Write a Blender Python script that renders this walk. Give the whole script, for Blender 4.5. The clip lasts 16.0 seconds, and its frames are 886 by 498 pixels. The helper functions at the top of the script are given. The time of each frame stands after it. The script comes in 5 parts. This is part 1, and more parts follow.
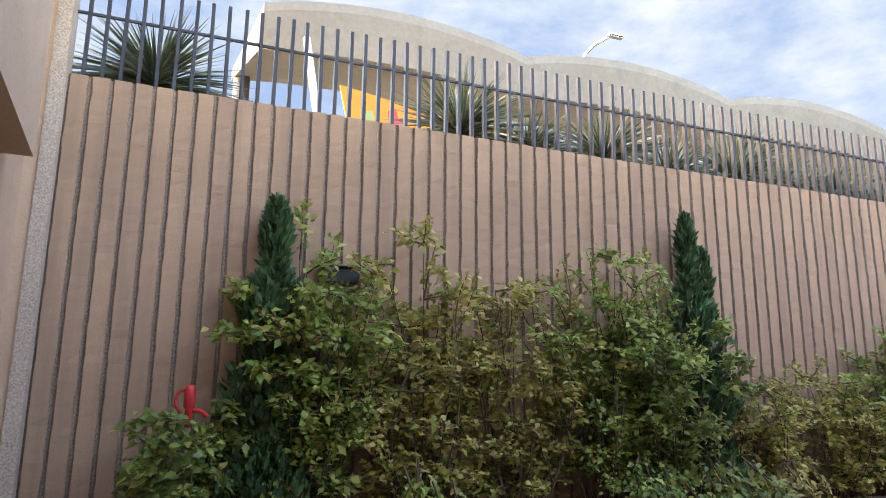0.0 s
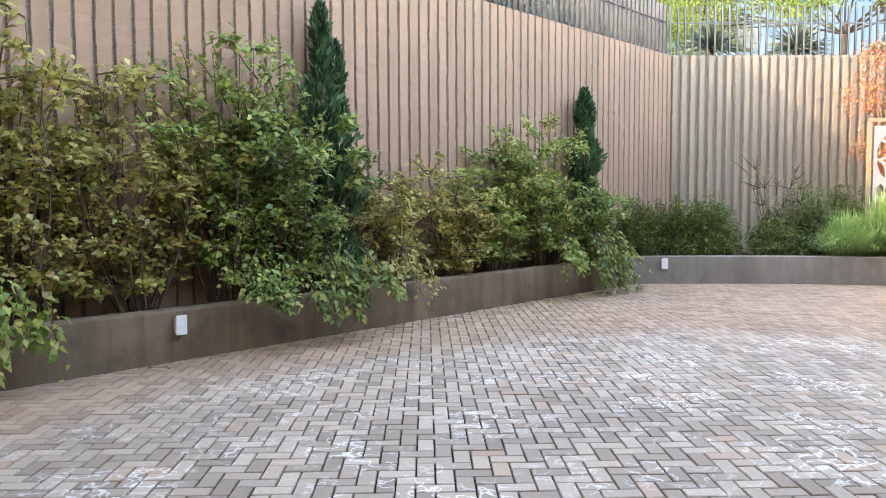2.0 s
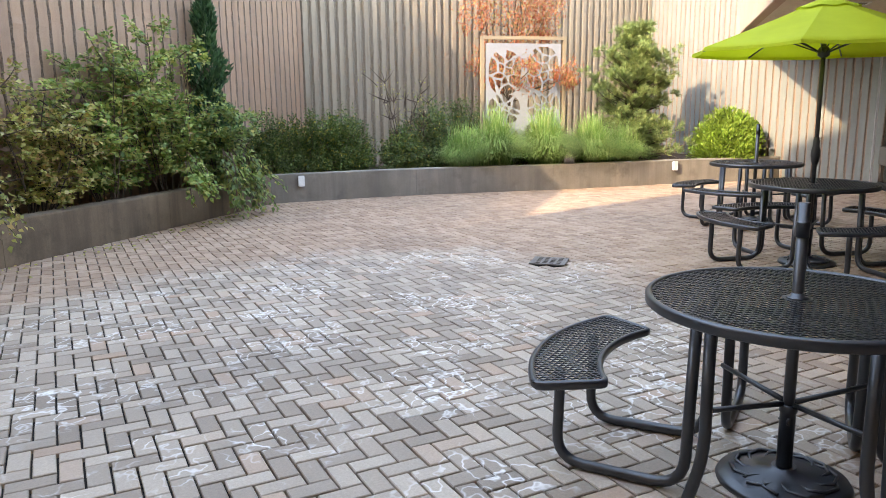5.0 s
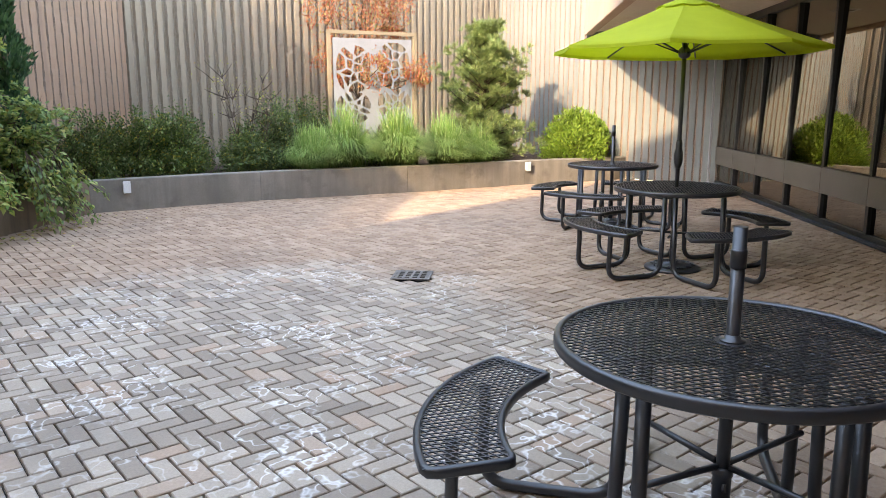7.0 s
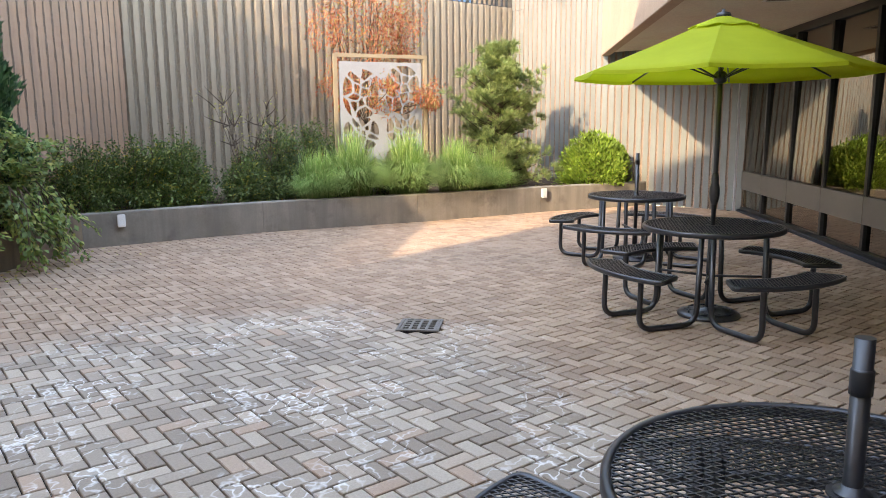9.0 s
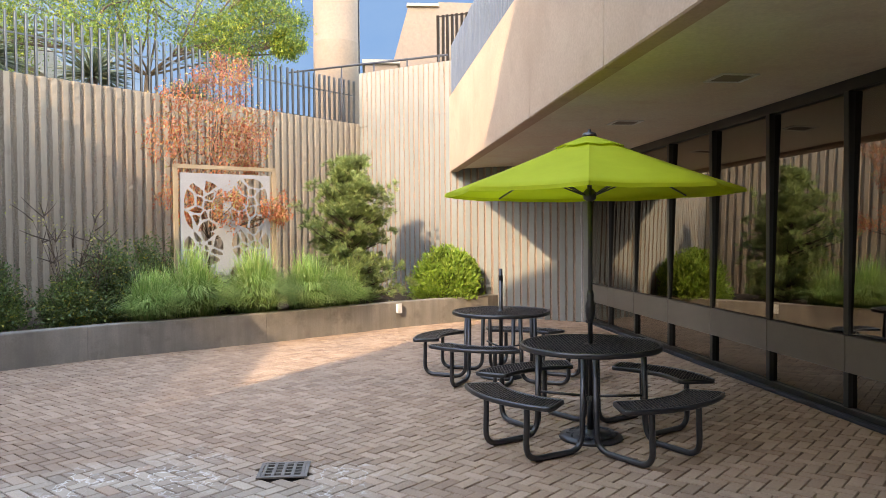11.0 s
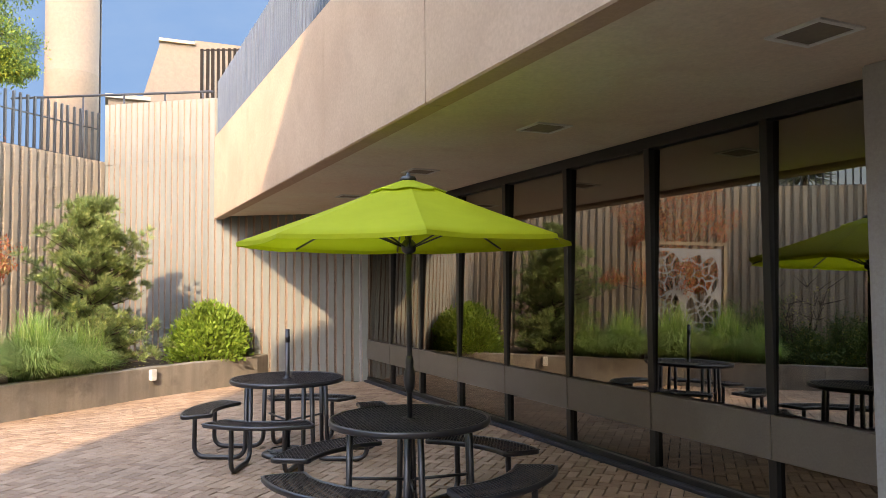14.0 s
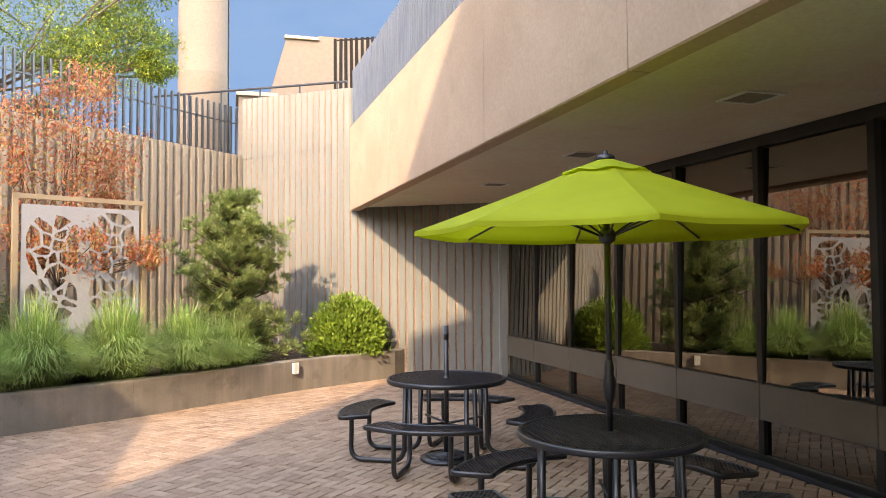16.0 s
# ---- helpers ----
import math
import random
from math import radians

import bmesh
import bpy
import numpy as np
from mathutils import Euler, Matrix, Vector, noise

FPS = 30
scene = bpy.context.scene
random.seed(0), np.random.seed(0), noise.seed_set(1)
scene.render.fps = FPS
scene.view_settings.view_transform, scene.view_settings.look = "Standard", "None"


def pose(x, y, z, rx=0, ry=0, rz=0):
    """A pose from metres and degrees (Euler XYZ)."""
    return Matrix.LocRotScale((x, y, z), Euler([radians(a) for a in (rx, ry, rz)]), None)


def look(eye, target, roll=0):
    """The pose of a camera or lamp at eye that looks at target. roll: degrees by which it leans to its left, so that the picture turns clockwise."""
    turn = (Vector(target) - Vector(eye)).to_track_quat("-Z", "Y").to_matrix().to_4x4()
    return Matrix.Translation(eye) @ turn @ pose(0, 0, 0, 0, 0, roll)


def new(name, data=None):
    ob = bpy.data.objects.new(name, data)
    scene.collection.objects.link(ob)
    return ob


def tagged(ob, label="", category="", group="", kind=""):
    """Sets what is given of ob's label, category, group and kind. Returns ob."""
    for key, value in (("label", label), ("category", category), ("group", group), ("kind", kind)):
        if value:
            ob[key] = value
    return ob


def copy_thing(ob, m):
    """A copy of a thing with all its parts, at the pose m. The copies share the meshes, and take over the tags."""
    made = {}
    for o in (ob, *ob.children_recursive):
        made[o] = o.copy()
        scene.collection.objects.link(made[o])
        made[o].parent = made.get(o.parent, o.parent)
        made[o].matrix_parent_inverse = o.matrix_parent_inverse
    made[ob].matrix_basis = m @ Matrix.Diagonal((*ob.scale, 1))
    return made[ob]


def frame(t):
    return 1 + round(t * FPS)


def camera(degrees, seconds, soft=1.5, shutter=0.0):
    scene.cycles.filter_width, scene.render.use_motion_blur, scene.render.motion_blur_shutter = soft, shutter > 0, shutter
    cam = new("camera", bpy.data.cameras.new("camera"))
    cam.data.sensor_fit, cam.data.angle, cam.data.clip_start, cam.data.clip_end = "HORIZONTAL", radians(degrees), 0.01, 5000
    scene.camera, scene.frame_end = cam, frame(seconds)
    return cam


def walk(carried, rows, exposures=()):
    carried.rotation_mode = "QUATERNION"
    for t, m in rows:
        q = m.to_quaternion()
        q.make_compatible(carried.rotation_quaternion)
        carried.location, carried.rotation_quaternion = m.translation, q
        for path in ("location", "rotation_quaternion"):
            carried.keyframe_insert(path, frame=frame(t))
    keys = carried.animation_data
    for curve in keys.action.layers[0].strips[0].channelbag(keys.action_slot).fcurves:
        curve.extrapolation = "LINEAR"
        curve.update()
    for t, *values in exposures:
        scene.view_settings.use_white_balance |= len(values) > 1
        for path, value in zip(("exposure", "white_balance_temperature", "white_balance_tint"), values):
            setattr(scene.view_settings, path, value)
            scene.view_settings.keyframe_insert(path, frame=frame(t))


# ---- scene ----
cam = camera(61.62, 16.0, 0.8)
PATH = [
    (0, (0.133, 0.923, 1.361), (0.874, 2.731, 1.788), 0.5),
    (0.5, (0.299, 0.849, 1.366), (1.241, 2.566, 1.771), 0.2),
    (1, (0.523, 0.746, 1.447), (1.547, 2.444, 1.713), 0.5),
    (1.5, (0.658, 0.747, 1.425), (1.807, 2.384, 1.471), 0.3),
    (2, (0.728, 0.782, 1.415), (2.170, 2.161, 1.285), -0.3),
    (2.5, (0.793, 0.704, 1.473), (2.419, 1.837, 1.199), -0.5),
    (3, (0.961, 0.705, 1.476), (2.656, 1.711, 1.136), -0.4),
    (3.5, (1.065, 0.682, 1.477), (2.778, 1.652, 1.120), -0.4),
    (4, (1.155, 0.727, 1.493), (2.895, 1.645, 1.130), -0.5),
    (4.5, (1.230, 0.844, 1.507), (3.037, 1.619, 1.137), -0.6),
    (5, (1.407, 0.825, 1.490), (3.280, 1.418, 1.117), -0.6),
    (5.2, (1.503, 0.805, 1.489), (3.395, 1.334, 1.115), -0.6),
    (7.5, (2.261, 1.085, 1.507), (4.216, 1.268, 1.126), -0.0),
    (8, (2.450, 1.083, 1.541), (4.403, 1.276, 1.158), -0.3),
    (8.2, (2.510, 1.084, 1.549), (4.463, 1.282, 1.165), -0.3),
    (10.3, (3.119, 1.237, 1.670), (5.106, 1.429, 1.538), -0.8),
    (10.5, (3.154, 1.279, 1.645), (5.148, 1.418, 1.555), -0.6),
    (11, (3.244, 1.357, 1.641), (5.235, 1.165, 1.604), -0.5),
    (11.5, (3.351, 1.399, 1.654), (5.262, 0.807, 1.641), -0.5),
    (12, (3.519, 1.421, 1.668), (5.373, 0.670, 1.699), -0.4),
    (12.5, (3.671, 1.467, 1.667), (5.507, 0.675, 1.739), -0.3),
    (13, (3.853, 1.566, 1.674), (5.678, 0.754, 1.766), -0.4),
    (13.5, (3.986, 1.609, 1.673), (5.806, 0.786, 1.771), -0.4),
    (14, (4.198, 1.553, 1.677), (6.017, 0.727, 1.775), -0.5),
    (14.5, (4.375, 1.570, 1.652), (6.195, 0.747, 1.751), -0.3),
    (15, (4.552, 1.727, 1.683), (6.380, 0.921, 1.783), -0.3),
    (15.5, (4.737, 1.793, 1.681), (6.600, 1.072, 1.771), -0.4),
    (16, (4.953, 1.837, 1.696), (6.874, 1.286, 1.775), -0.4),
]
# ---- world ----
EXPOSURES = [(0.0, 2.95, 9800, 20), (1.0, 3.05, 9800, 20), (1.5, 3.35, 9900, 18), (2.0, 3.5, 9750, 14), (2.6, 3.35, 9650, 12), (3.0, 3.3, 9600, 12), (8.2, 3.2, 9600, 12), (10.4, 2.8, 9700, 13), (13.0, 2.85, 10000, 15), (16.0, 2.8, 10400, 17)]
walk(cam, [(r[0], look(*r[1:])) for r in PATH], EXPOSURES)

SUN_WAY = Vector((1.52, -0.97, -1.0)).normalized()
sky_world = bpy.data.worlds.new("sky")
scene.world = sky_world
sky_world.use_nodes = True
wn = sky_world.node_tree.nodes
wl = sky_world.node_tree.links
sky = wn.new("ShaderNodeTexSky")
sky.sky_type = "NISHITA"
sky.sun_disc = False
sky.sun_elevation = math.asin(-SUN_WAY.z)
sky.sun_rotation = math.atan2(-SUN_WAY.x, -SUN_WAY.y)
sky.dust_density = 1.0
sky.altitude = 1500
sky.ozone_density = 1.5
wl.new(sky.outputs["Color"], wn["Background"].inputs["Color"])
wn["Background"].inputs["Strength"].default_value = 0.31
sun_data = bpy.data.lights.new("sun", "SUN")
sun_data.energy = 1.04
sun_data.angle = radians(0.6)
sun_data.color = (1.0, 0.95, 0.87)
sun = new("sun", sun_data)
sun.matrix_world = look((0, 0, 30), Vector((0, 0, 30)) + SUN_WAY)


# ---- materials ----
def ramp_node(nt, fac, stops):
    r = nt.nodes.new("ShaderNodeValToRGB")
    els = r.color_ramp.elements
    while len(els) < len(stops):
        els.new(0.5)
    for e, (p, c) in zip(els, stops):
        e.position = p
        e.color = (*c, 1)
    nt.links.new(fac, r.inputs["Fac"])
    return r.outputs["Color"]


def mixed(nt, fac, a, b, blend="MIX"):
    m = nt.nodes.new("ShaderNodeMix")
    m.data_type = "RGBA"
    m.blend_type = blend
    for sock, v in ((m.inputs[0], fac), (m.inputs[6], a), (m.inputs[7], b)):
        if isinstance(v, (int, float)):
            sock.default_value = v
        elif isinstance(v, tuple):
            sock.default_value = (*v, 1)
        else:
            nt.links.new(v, sock)
    return m.outputs[2]


def noise_node(nt, scale, detail=4.0, rough=0.6, stretch=None, vec=None):
    n = nt.nodes.new("ShaderNodeTexNoise")
    n.inputs["Scale"].default_value = scale
    n.inputs["Detail"].default_value = detail
    n.inputs["Roughness"].default_value = rough
    if vec is None:
        g = nt.nodes.new("ShaderNodeNewGeometry")
        vec = g.outputs["Position"]
    if stretch:
        mp = nt.nodes.new("ShaderNodeMapping")
        mp.inputs["Scale"].default_value = stretch
        nt.links.new(vec, mp.inputs["Vector"])
        vec = mp.outputs["Vector"]
    nt.links.new(vec, n.inputs["Vector"])
    return n.outputs["Fac"]


def fresh(name):
    m = bpy.data.materials.new(name)
    m.use_nodes = True
    return m, m.node_tree, m.node_tree.nodes["Principled BSDF"]


def bumped(nt, bsdf, height, strength, distance):
    b = nt.nodes.new("ShaderNodeBump")
    b.inputs["Strength"].default_value = strength
    b.inputs["Distance"].default_value = distance
    nt.links.new(height, b.inputs["Height"])
    nt.links.new(b.outputs["Normal"], bsdf.inputs["Normal"])


def surface(name, dark, light, rough=0.85, big=0.8, fine=40.0, bump=0.3, dist=0.004, streak=None, metal=0.0, stain=None, spec=0.5):
    """Mottled surface: a broad tone change, a fine grain, and optional upright streaks or stains."""
    m, nt, b = fresh(name)
    c = ramp_node(nt, noise_node(nt, big, 5), [(0.3, dark), (0.7, light)])
    grain = noise_node(nt, fine, 6, 0.7)
    c = mixed(nt, 0.35, c, ramp_node(nt, grain, [(0.3, (0.45, 0.45, 0.45)), (0.7, (1, 1, 1))]), "MULTIPLY")
    if streak:
        s = noise_node(nt, 1.0, 5, 0.6, (5.0, 5.0, 0.35))
        c = mixed(nt, ramp_node(nt, s, [(0.43, (0, 0, 0)), (0.7, (0.85, 0.85, 0.85))]), c, streak)
    if stain:
        s = noise_node(nt, 2.3, 6, 0.65)
        c = mixed(nt, ramp_node(nt, s, [(0.55, (0, 0, 0)), (0.7, (0.8, 0.8, 0.8))]), c, stain)
    nt.links.new(c, b.inputs["Base Color"])
    b.inputs["Roughness"].default_value = rough
    b.inputs["Metallic"].default_value = metal
    b.inputs["Specular IOR Level"].default_value = spec
    if bump:
        bumped(nt, b, grain, bump, dist)
    return m


def leafy(name, stops, rough=0.5, glow=0.42):
    """Foliage whose tone changes from leaf to leaf."""
    m, nt, b = fresh(name)
    g = nt.nodes.new("ShaderNodeNewGeometry")
    c = ramp_node(nt, g.outputs["Random Per Island"], stops)
    big = ramp_node(nt, noise_node(nt, 2.2, 3), [(0.35, (0.6, 0.6, 0.6)), (0.65, (1.15, 1.15, 1.1))])
    c = mixed(nt, 0.8, c, big, "MULTIPLY")
    nt.links.new(c, b.inputs["Base Color"])
    b.inputs["Roughness"].default_value = rough
    t = nt.nodes.new("ShaderNodeBsdfTranslucent")
    nt.links.new(c, t.inputs["Color"])
    mx = nt.nodes.new("ShaderNodeMixShader")
    mx.inputs[0].default_value = glow
    nt.links.new(b.outputs[0], mx.inputs[1])
    nt.links.new(t.outputs[0], mx.inputs[2])
    nt.links.new(mx.outputs[0], nt.nodes["Material Output"].inputs["Surface"])
    return m


M_RIB = surface("ribbed_concrete", (0.3374, 0.1992, 0.1271), (0.4377, 0.2668, 0.1730), 0.9, 0.5, 60, 0.5, 0.006, streak=(0.2553, 0.1568, 0.1081))
M_GROOVE = surface("broken_rib_stone", (0.17, 0.115, 0.085), (0.44, 0.32, 0.245), 0.95, 55, 120, 1.0, 0.012)
M_GROOVE_FAR = surface("broken_rib_stone_pale", (0.2246, 0.1706, 0.1210), (0.3802, 0.2992, 0.2214), 0.95, 45, 120, 1.0, 0.012)
M_EAST = surface("end_wall_concrete", (0.1877, 0.1930, 0.1766), (0.2309, 0.2445, 0.2287), 0.9, 0.6, 50, 0.4, 0.005, streak=(0.1494, 0.1533, 0.1394))
M_RIB_FAR = surface("ribbed_concrete_far", (0.336, 0.264, 0.188), (0.420, 0.332, 0.240), 0.9, 0.5, 60, 0.5, 0.006, streak=(0.235, 0.184, 0.135))
M_AGG = surface("exposed_aggregate", (0.32, 0.235, 0.18), (0.68, 0.55, 0.45), 0.95, 60, 110, 1.0, 0.01)
M_PLAINCON = surface("plain_concrete", (0.47, 0.31, 0.21), (0.57, 0.39, 0.275), 0.88, 0.7, 45, 0.25, 0.003, stain=(0.42, 0.29, 0.20))
M_BALC = surface("balcony_concrete", (0.4644, 0.3096, 0.2198), (0.5418, 0.3780, 0.2731), 0.85, 0.9, 35, 0.2, 0.003, stain=(0.4025, 0.2772, 0.1998))
M_SOFFIT = surface("soffit_concrete", (0.7018, 0.5566, 0.4422), (0.7200, 0.6776, 0.5566), 0.85, 0.8, 30, 0.15, 0.003, stain=(0.5808, 0.4598, 0.3751))
M_COL = surface("grey_concrete", (0.3450, 0.3335, 0.3220), (0.4370, 0.4255, 0.4140), 0.85, 1.0, 40, 0.2, 0.003)
M_KERB = surface("kerb_concrete", (0.1837, 0.1544, 0.1220), (0.2949, 0.2568, 0.2124), 0.9, 1.4, 50, 0.4, 0.004, streak=(0.1518, 0.1311, 0.1104), stain=(0.1275, 0.1068, 0.0905))
# north kerb: brown stains, plus the overhanging shrubs' shade as a darker base colour
M_KERB_SHADED = surface("shaded_stained_kerb_concrete", (0.1176, 0.0800, 0.0493), (0.2408, 0.1650, 0.1038), 0.9, 1.6, 50, 0.5, 0.005, streak=(0.0840, 0.0580, 0.0387), stain=(0.0672, 0.0480, 0.0317))
M_SOIL = surface("bark_mulch", (0.05, 0.033, 0.022), (0.13, 0.085, 0.055), 1.0, 5, 45, 1.0, 0.02)
M_BED = surface("paving_sand", (0.0158, 0.0130, 0.0108), (0.0360, 0.0302, 0.0252), 1.0, 3, 120, 0.6, 0.004)
M_STEEL = surface("dark_painted_steel", (0.0103, 0.0118, 0.0160), (0.0191, 0.0206, 0.0275), 0.36, 3, 160, 0.05, 0.001, spec=0.85)
M_FENCE = surface("grey_blue_fence_paint", (0.0275, 0.0303, 0.0406), (0.0468, 0.0495, 0.0638), 0.5, 3, 90, 0.05, 0.001, spec=0.25)
M_RAIL = surface("blue_grey_rail_paint", (0.0850, 0.1040, 0.1430), (0.1100, 0.1300, 0.1705), 0.55, 2, 90, 0.05, 0.001)
M_BRONZE = surface("bronze_spandrel", (0.1448, 0.1195, 0.0967), (0.1750, 0.1492, 0.1209), 0.42, 2, 70, 0.05, 0.001)
M_MULL = surface("black_mullion", (0.012, 0.012, 0.012), (0.022, 0.021, 0.02), 0.4, 3, 90, 0.03, 0.001)
M_BROWN = surface("brown_rail_paint", (0.0105, 0.0066, 0.0056), (0.0150, 0.0099, 0.0084), 0.6, 3, 60, 0.1, 0.001, spec=0.1)
M_TOWER = surface("pale_stucco", (0.1524, 0.1112, 0.0859), (0.1762, 0.1307, 0.1031), 0.9, 0.25, 6, 0.2, 0.01)
M_SHELL = surface("pale_shell_roof", (0.2448, 0.2196, 0.1859), (0.2781, 0.2530, 0.2196), 0.9, 0.6, 8, 0.2, 0.01, stain=(0.1938, 0.1741, 0.1521))
M_WHITE = surface("white_plastic", (0.72, 0.71, 0.68), (0.8, 0.79, 0.76), 0.5, 4, 60, 0.05, 0.001)
M_PANEL = surface("brushed_pale_panel", (0.3089, 0.3089, 0.3168), (0.3604, 0.3604, 0.3643), 0.5, 2, 60, 0.05, 0.001)
M_TANFRAME = surface("tan_frame_paint", (0.3150, 0.2325, 0.1425), (0.3750, 0.2850, 0.1875), 0.6, 3, 60, 0.1, 0.002)
M_RED = surface("red_paint", (0.50, 0.015, 0.02), (0.62, 0.03, 0.03), 0.45, 5, 60, 0.05, 0.001)
M_GALV = surface("galvanised_pipe", (0.38, 0.38, 0.37), (0.5, 0.5, 0.49), 0.45, 5, 80, 0.1, 0.001, metal=0.6)
M_ORANGE = surface("orange_mural", (0.72, 0.22, 0.02), (0.82, 0.29, 0.03), 0.7, 2, 30, 0.05, 0.001)
M_GREENP = surface("mural_green", (0.25, 0.32, 0.12), (0.32, 0.40, 0.18), 0.7, 2, 30, 0.05, 0.001)
M_WOOD = surface("stem_bark", (0.07, 0.045, 0.03), (0.14, 0.095, 0.065), 0.9, 6, 60, 0.6, 0.004)
M_DARKROOM = surface("dim_interior", (0.1800, 0.1501, 0.1176), (0.2880, 0.2401, 0.1911), 0.9, 1, 20, 0.05, 0.002)
M_GRATE = surface("cast_iron_grate", (0.150, 0.128, 0.112), (0.255, 0.225, 0.203), 0.7, 6, 90, 0.4, 0.002, metal=0.3)
M_LAWN = surface("dry_ground", (0.12, 0.10, 0.06), (0.22, 0.18, 0.12), 1.0, 1.5, 25, 0.6, 0.02)

M_SHRUB = leafy("shrub_leaves", [(0.0, (0.1265, 0.2266, 0.0494)), (0.35, (0.2151, 0.3186, 0.0690)), (0.65, (0.3668, 0.4248, 0.1069)), (0.9, (0.4807, 0.4531, 0.1472)), (1.0, (0.4174, 0.2549, 0.0978))])
M_SHRUB_DRY = leafy("turning_shrub_leaves", [(0.0, (0.2070, 0.2380, 0.0528)), (0.35, (0.3881, 0.3769, 0.0968)), (0.7, (0.5558, 0.4761, 0.1584)), (0.9, (0.4657, 0.2777, 0.1056)), (1.0, (0.6469, 0.5687, 0.2464))])
M_SHRUB_GREEN = leafy("fresh_shrub_leaves", [(0.0, (0.1056, 0.1822, 0.0532)), (0.5, (0.2006, 0.2935, 0.0774)), (0.85, (0.3379, 0.3947, 0.1065)), (1.0, (0.4752, 0.4250, 0.1258))])
M_CYP = leafy("arborvitae_sprays", [(0.0, (0.0276, 0.0780, 0.0348)), (0.6, (0.0468, 0.1248, 0.0468)), (1.0, (0.0780, 0.1800, 0.0624))], 0.6, 0.15)
M_PINE = leafy("pine_needles", [(0.0, (0.1294, 0.1983, 0.0683)), (0.6, (0.2361, 0.3176, 0.1041)), (1.0, (0.4064, 0.4181, 0.1754))], 0.55, 0.2)
M_BOX = leafy("bright_shrub_leaves", [(0.0, (0.1544, 0.2622, 0.0403)), (0.6, (0.2494, 0.3762, 0.0575)), (1.0, (0.3919, 0.4902, 0.1035))], 0.5, 0.35)
M_LOW = leafy("low_evergreen_leaves", [(0.0, (0.0647, 0.1078, 0.0324)), (0.6, (0.1150, 0.1837, 0.0454)), (0.93, (0.1943, 0.2475, 0.0576)), (1.0, (0.5687, 0.4301, 0.0641))], 0.5, 0.2)
M_REDLEAF = leafy("orange_autumn_leaves", [(0.0, (0.36, 0.085, 0.045)), (0.35, (0.58, 0.165, 0.08)), (0.65, (0.64, 0.27, 0.13)), (0.88, (0.50, 0.36, 0.13)), (1.0, (0.30, 0.30, 0.09))], 0.55, 0.4)
M_TREELEAF = leafy("yellow_green_leaves", [(0.0, (0.0675, 0.1278, 0.0297)), (0.5, (0.1462, 0.2324, 0.0414)), (0.8, (0.2925, 0.3486, 0.0585)), (1.0, (0.5063, 0.4648, 0.0585))], 0.55, 0.4)
M_GRASS = leafy("fountain_grass", [(0.0, (0.1938, 0.3318, 0.0878)), (0.6, (0.3223, 0.4912, 0.1526)), (1.0, (0.5803, 0.6312, 0.2866))], 0.55, 0.35)
M_YUCCA = leafy("yucca_blades", [(0.0, (0.0555, 0.0825, 0.0504)), (0.7, (0.1028, 0.1335, 0.0760)), (1.0, (0.2520, 0.2280, 0.1344))], 0.5, 0.15)
M_CANOPY, nt_, b_ = fresh("lime_canopy_fabric")
c_ = ramp_node(nt_, noise_node(nt_, 2.0, 4), [(0.3, (0.42, 0.49, 0.016)), (0.7, (0.50, 0.57, 0.026))])
nt_.links.new(c_, b_.inputs["Base Color"])
b_.inputs["Roughness"].default_value = 0.8
bumped(nt_, b_, noise_node(nt_, 500, 2), 0.15, 0.001)
t_ = nt_.nodes.new("ShaderNodeBsdfTranslucent")
nt_.links.new(c_, t_.inputs["Color"])
x_ = nt_.nodes.new("ShaderNodeMixShader")
x_.inputs[0].default_value = 0.4
nt_.links.new(b_.outputs[0], x_.inputs[1])
nt_.links.new(t_.outputs[0], x_.inputs[2])
nt_.links.new(x_.outputs[0], nt_.nodes["Material Output"].inputs["Surface"])

M_GLASS, nt_, b_ = fresh("bronze_tinted_glass")
f_ = nt_.nodes.new("ShaderNodeFresnel")
f_.inputs["IOR"].default_value = 3.4
tr_ = nt_.nodes.new("ShaderNodeBsdfTransparent")
tr_.inputs["Color"].default_value = (0.38, 0.32, 0.26, 1)
gl_ = nt_.nodes.new("ShaderNodeBsdfGlossy")
gl_.inputs["Color"].default_value = (0.97, 0.92, 0.83, 1)
gl_.inputs["Roughness"].default_value = 0.008
x_ = nt_.nodes.new("ShaderNodeMixShader")
nt_.links.new(f_.outputs[0], x_.inputs[0])
nt_.links.new(tr_.outputs[0], x_.inputs[1])
nt_.links.new(gl_.outputs[0], x_.inputs[2])
nt_.links.new(x_.outputs[0], nt_.nodes["Material Output"].inputs["Surface"])

# pavers: tan-red clay; the worn middle is greyed, with the sky's sheen painted in
M_PAVER, nt_, b_ = fresh("clay_pavers")
o_ = nt_.nodes.new("ShaderNodeObjectInfo")
g_ = nt_.nodes.new("ShaderNodeNewGeometry")
a_ = nt_.nodes.new("ShaderNodeMath")
a_.operation = "ADD"
nt_.links.new(o_.outputs["Random"], a_.inputs[0])
nt_.links.new(g_.outputs["Random Per Island"], a_.inputs[1])
w_ = nt_.nodes.new("ShaderNodeMath")
w_.operation = "FRACT"
nt_.links.new(a_.outputs[0], w_.inputs[0])
clay = ramp_node(nt_, w_.outputs[0], [(0.0, (0.295, 0.182, 0.119)), (0.5, (0.375, 0.241, 0.160)), (1.0, (0.445, 0.298, 0.206))])
grey = ramp_node(nt_, w_.outputs[0], [(0.0, (0.260, 0.191, 0.140)), (0.5, (0.385, 0.294, 0.221)), (0.85, (0.478, 0.377, 0.288)), (1.0, (0.416, 0.270, 0.184))])
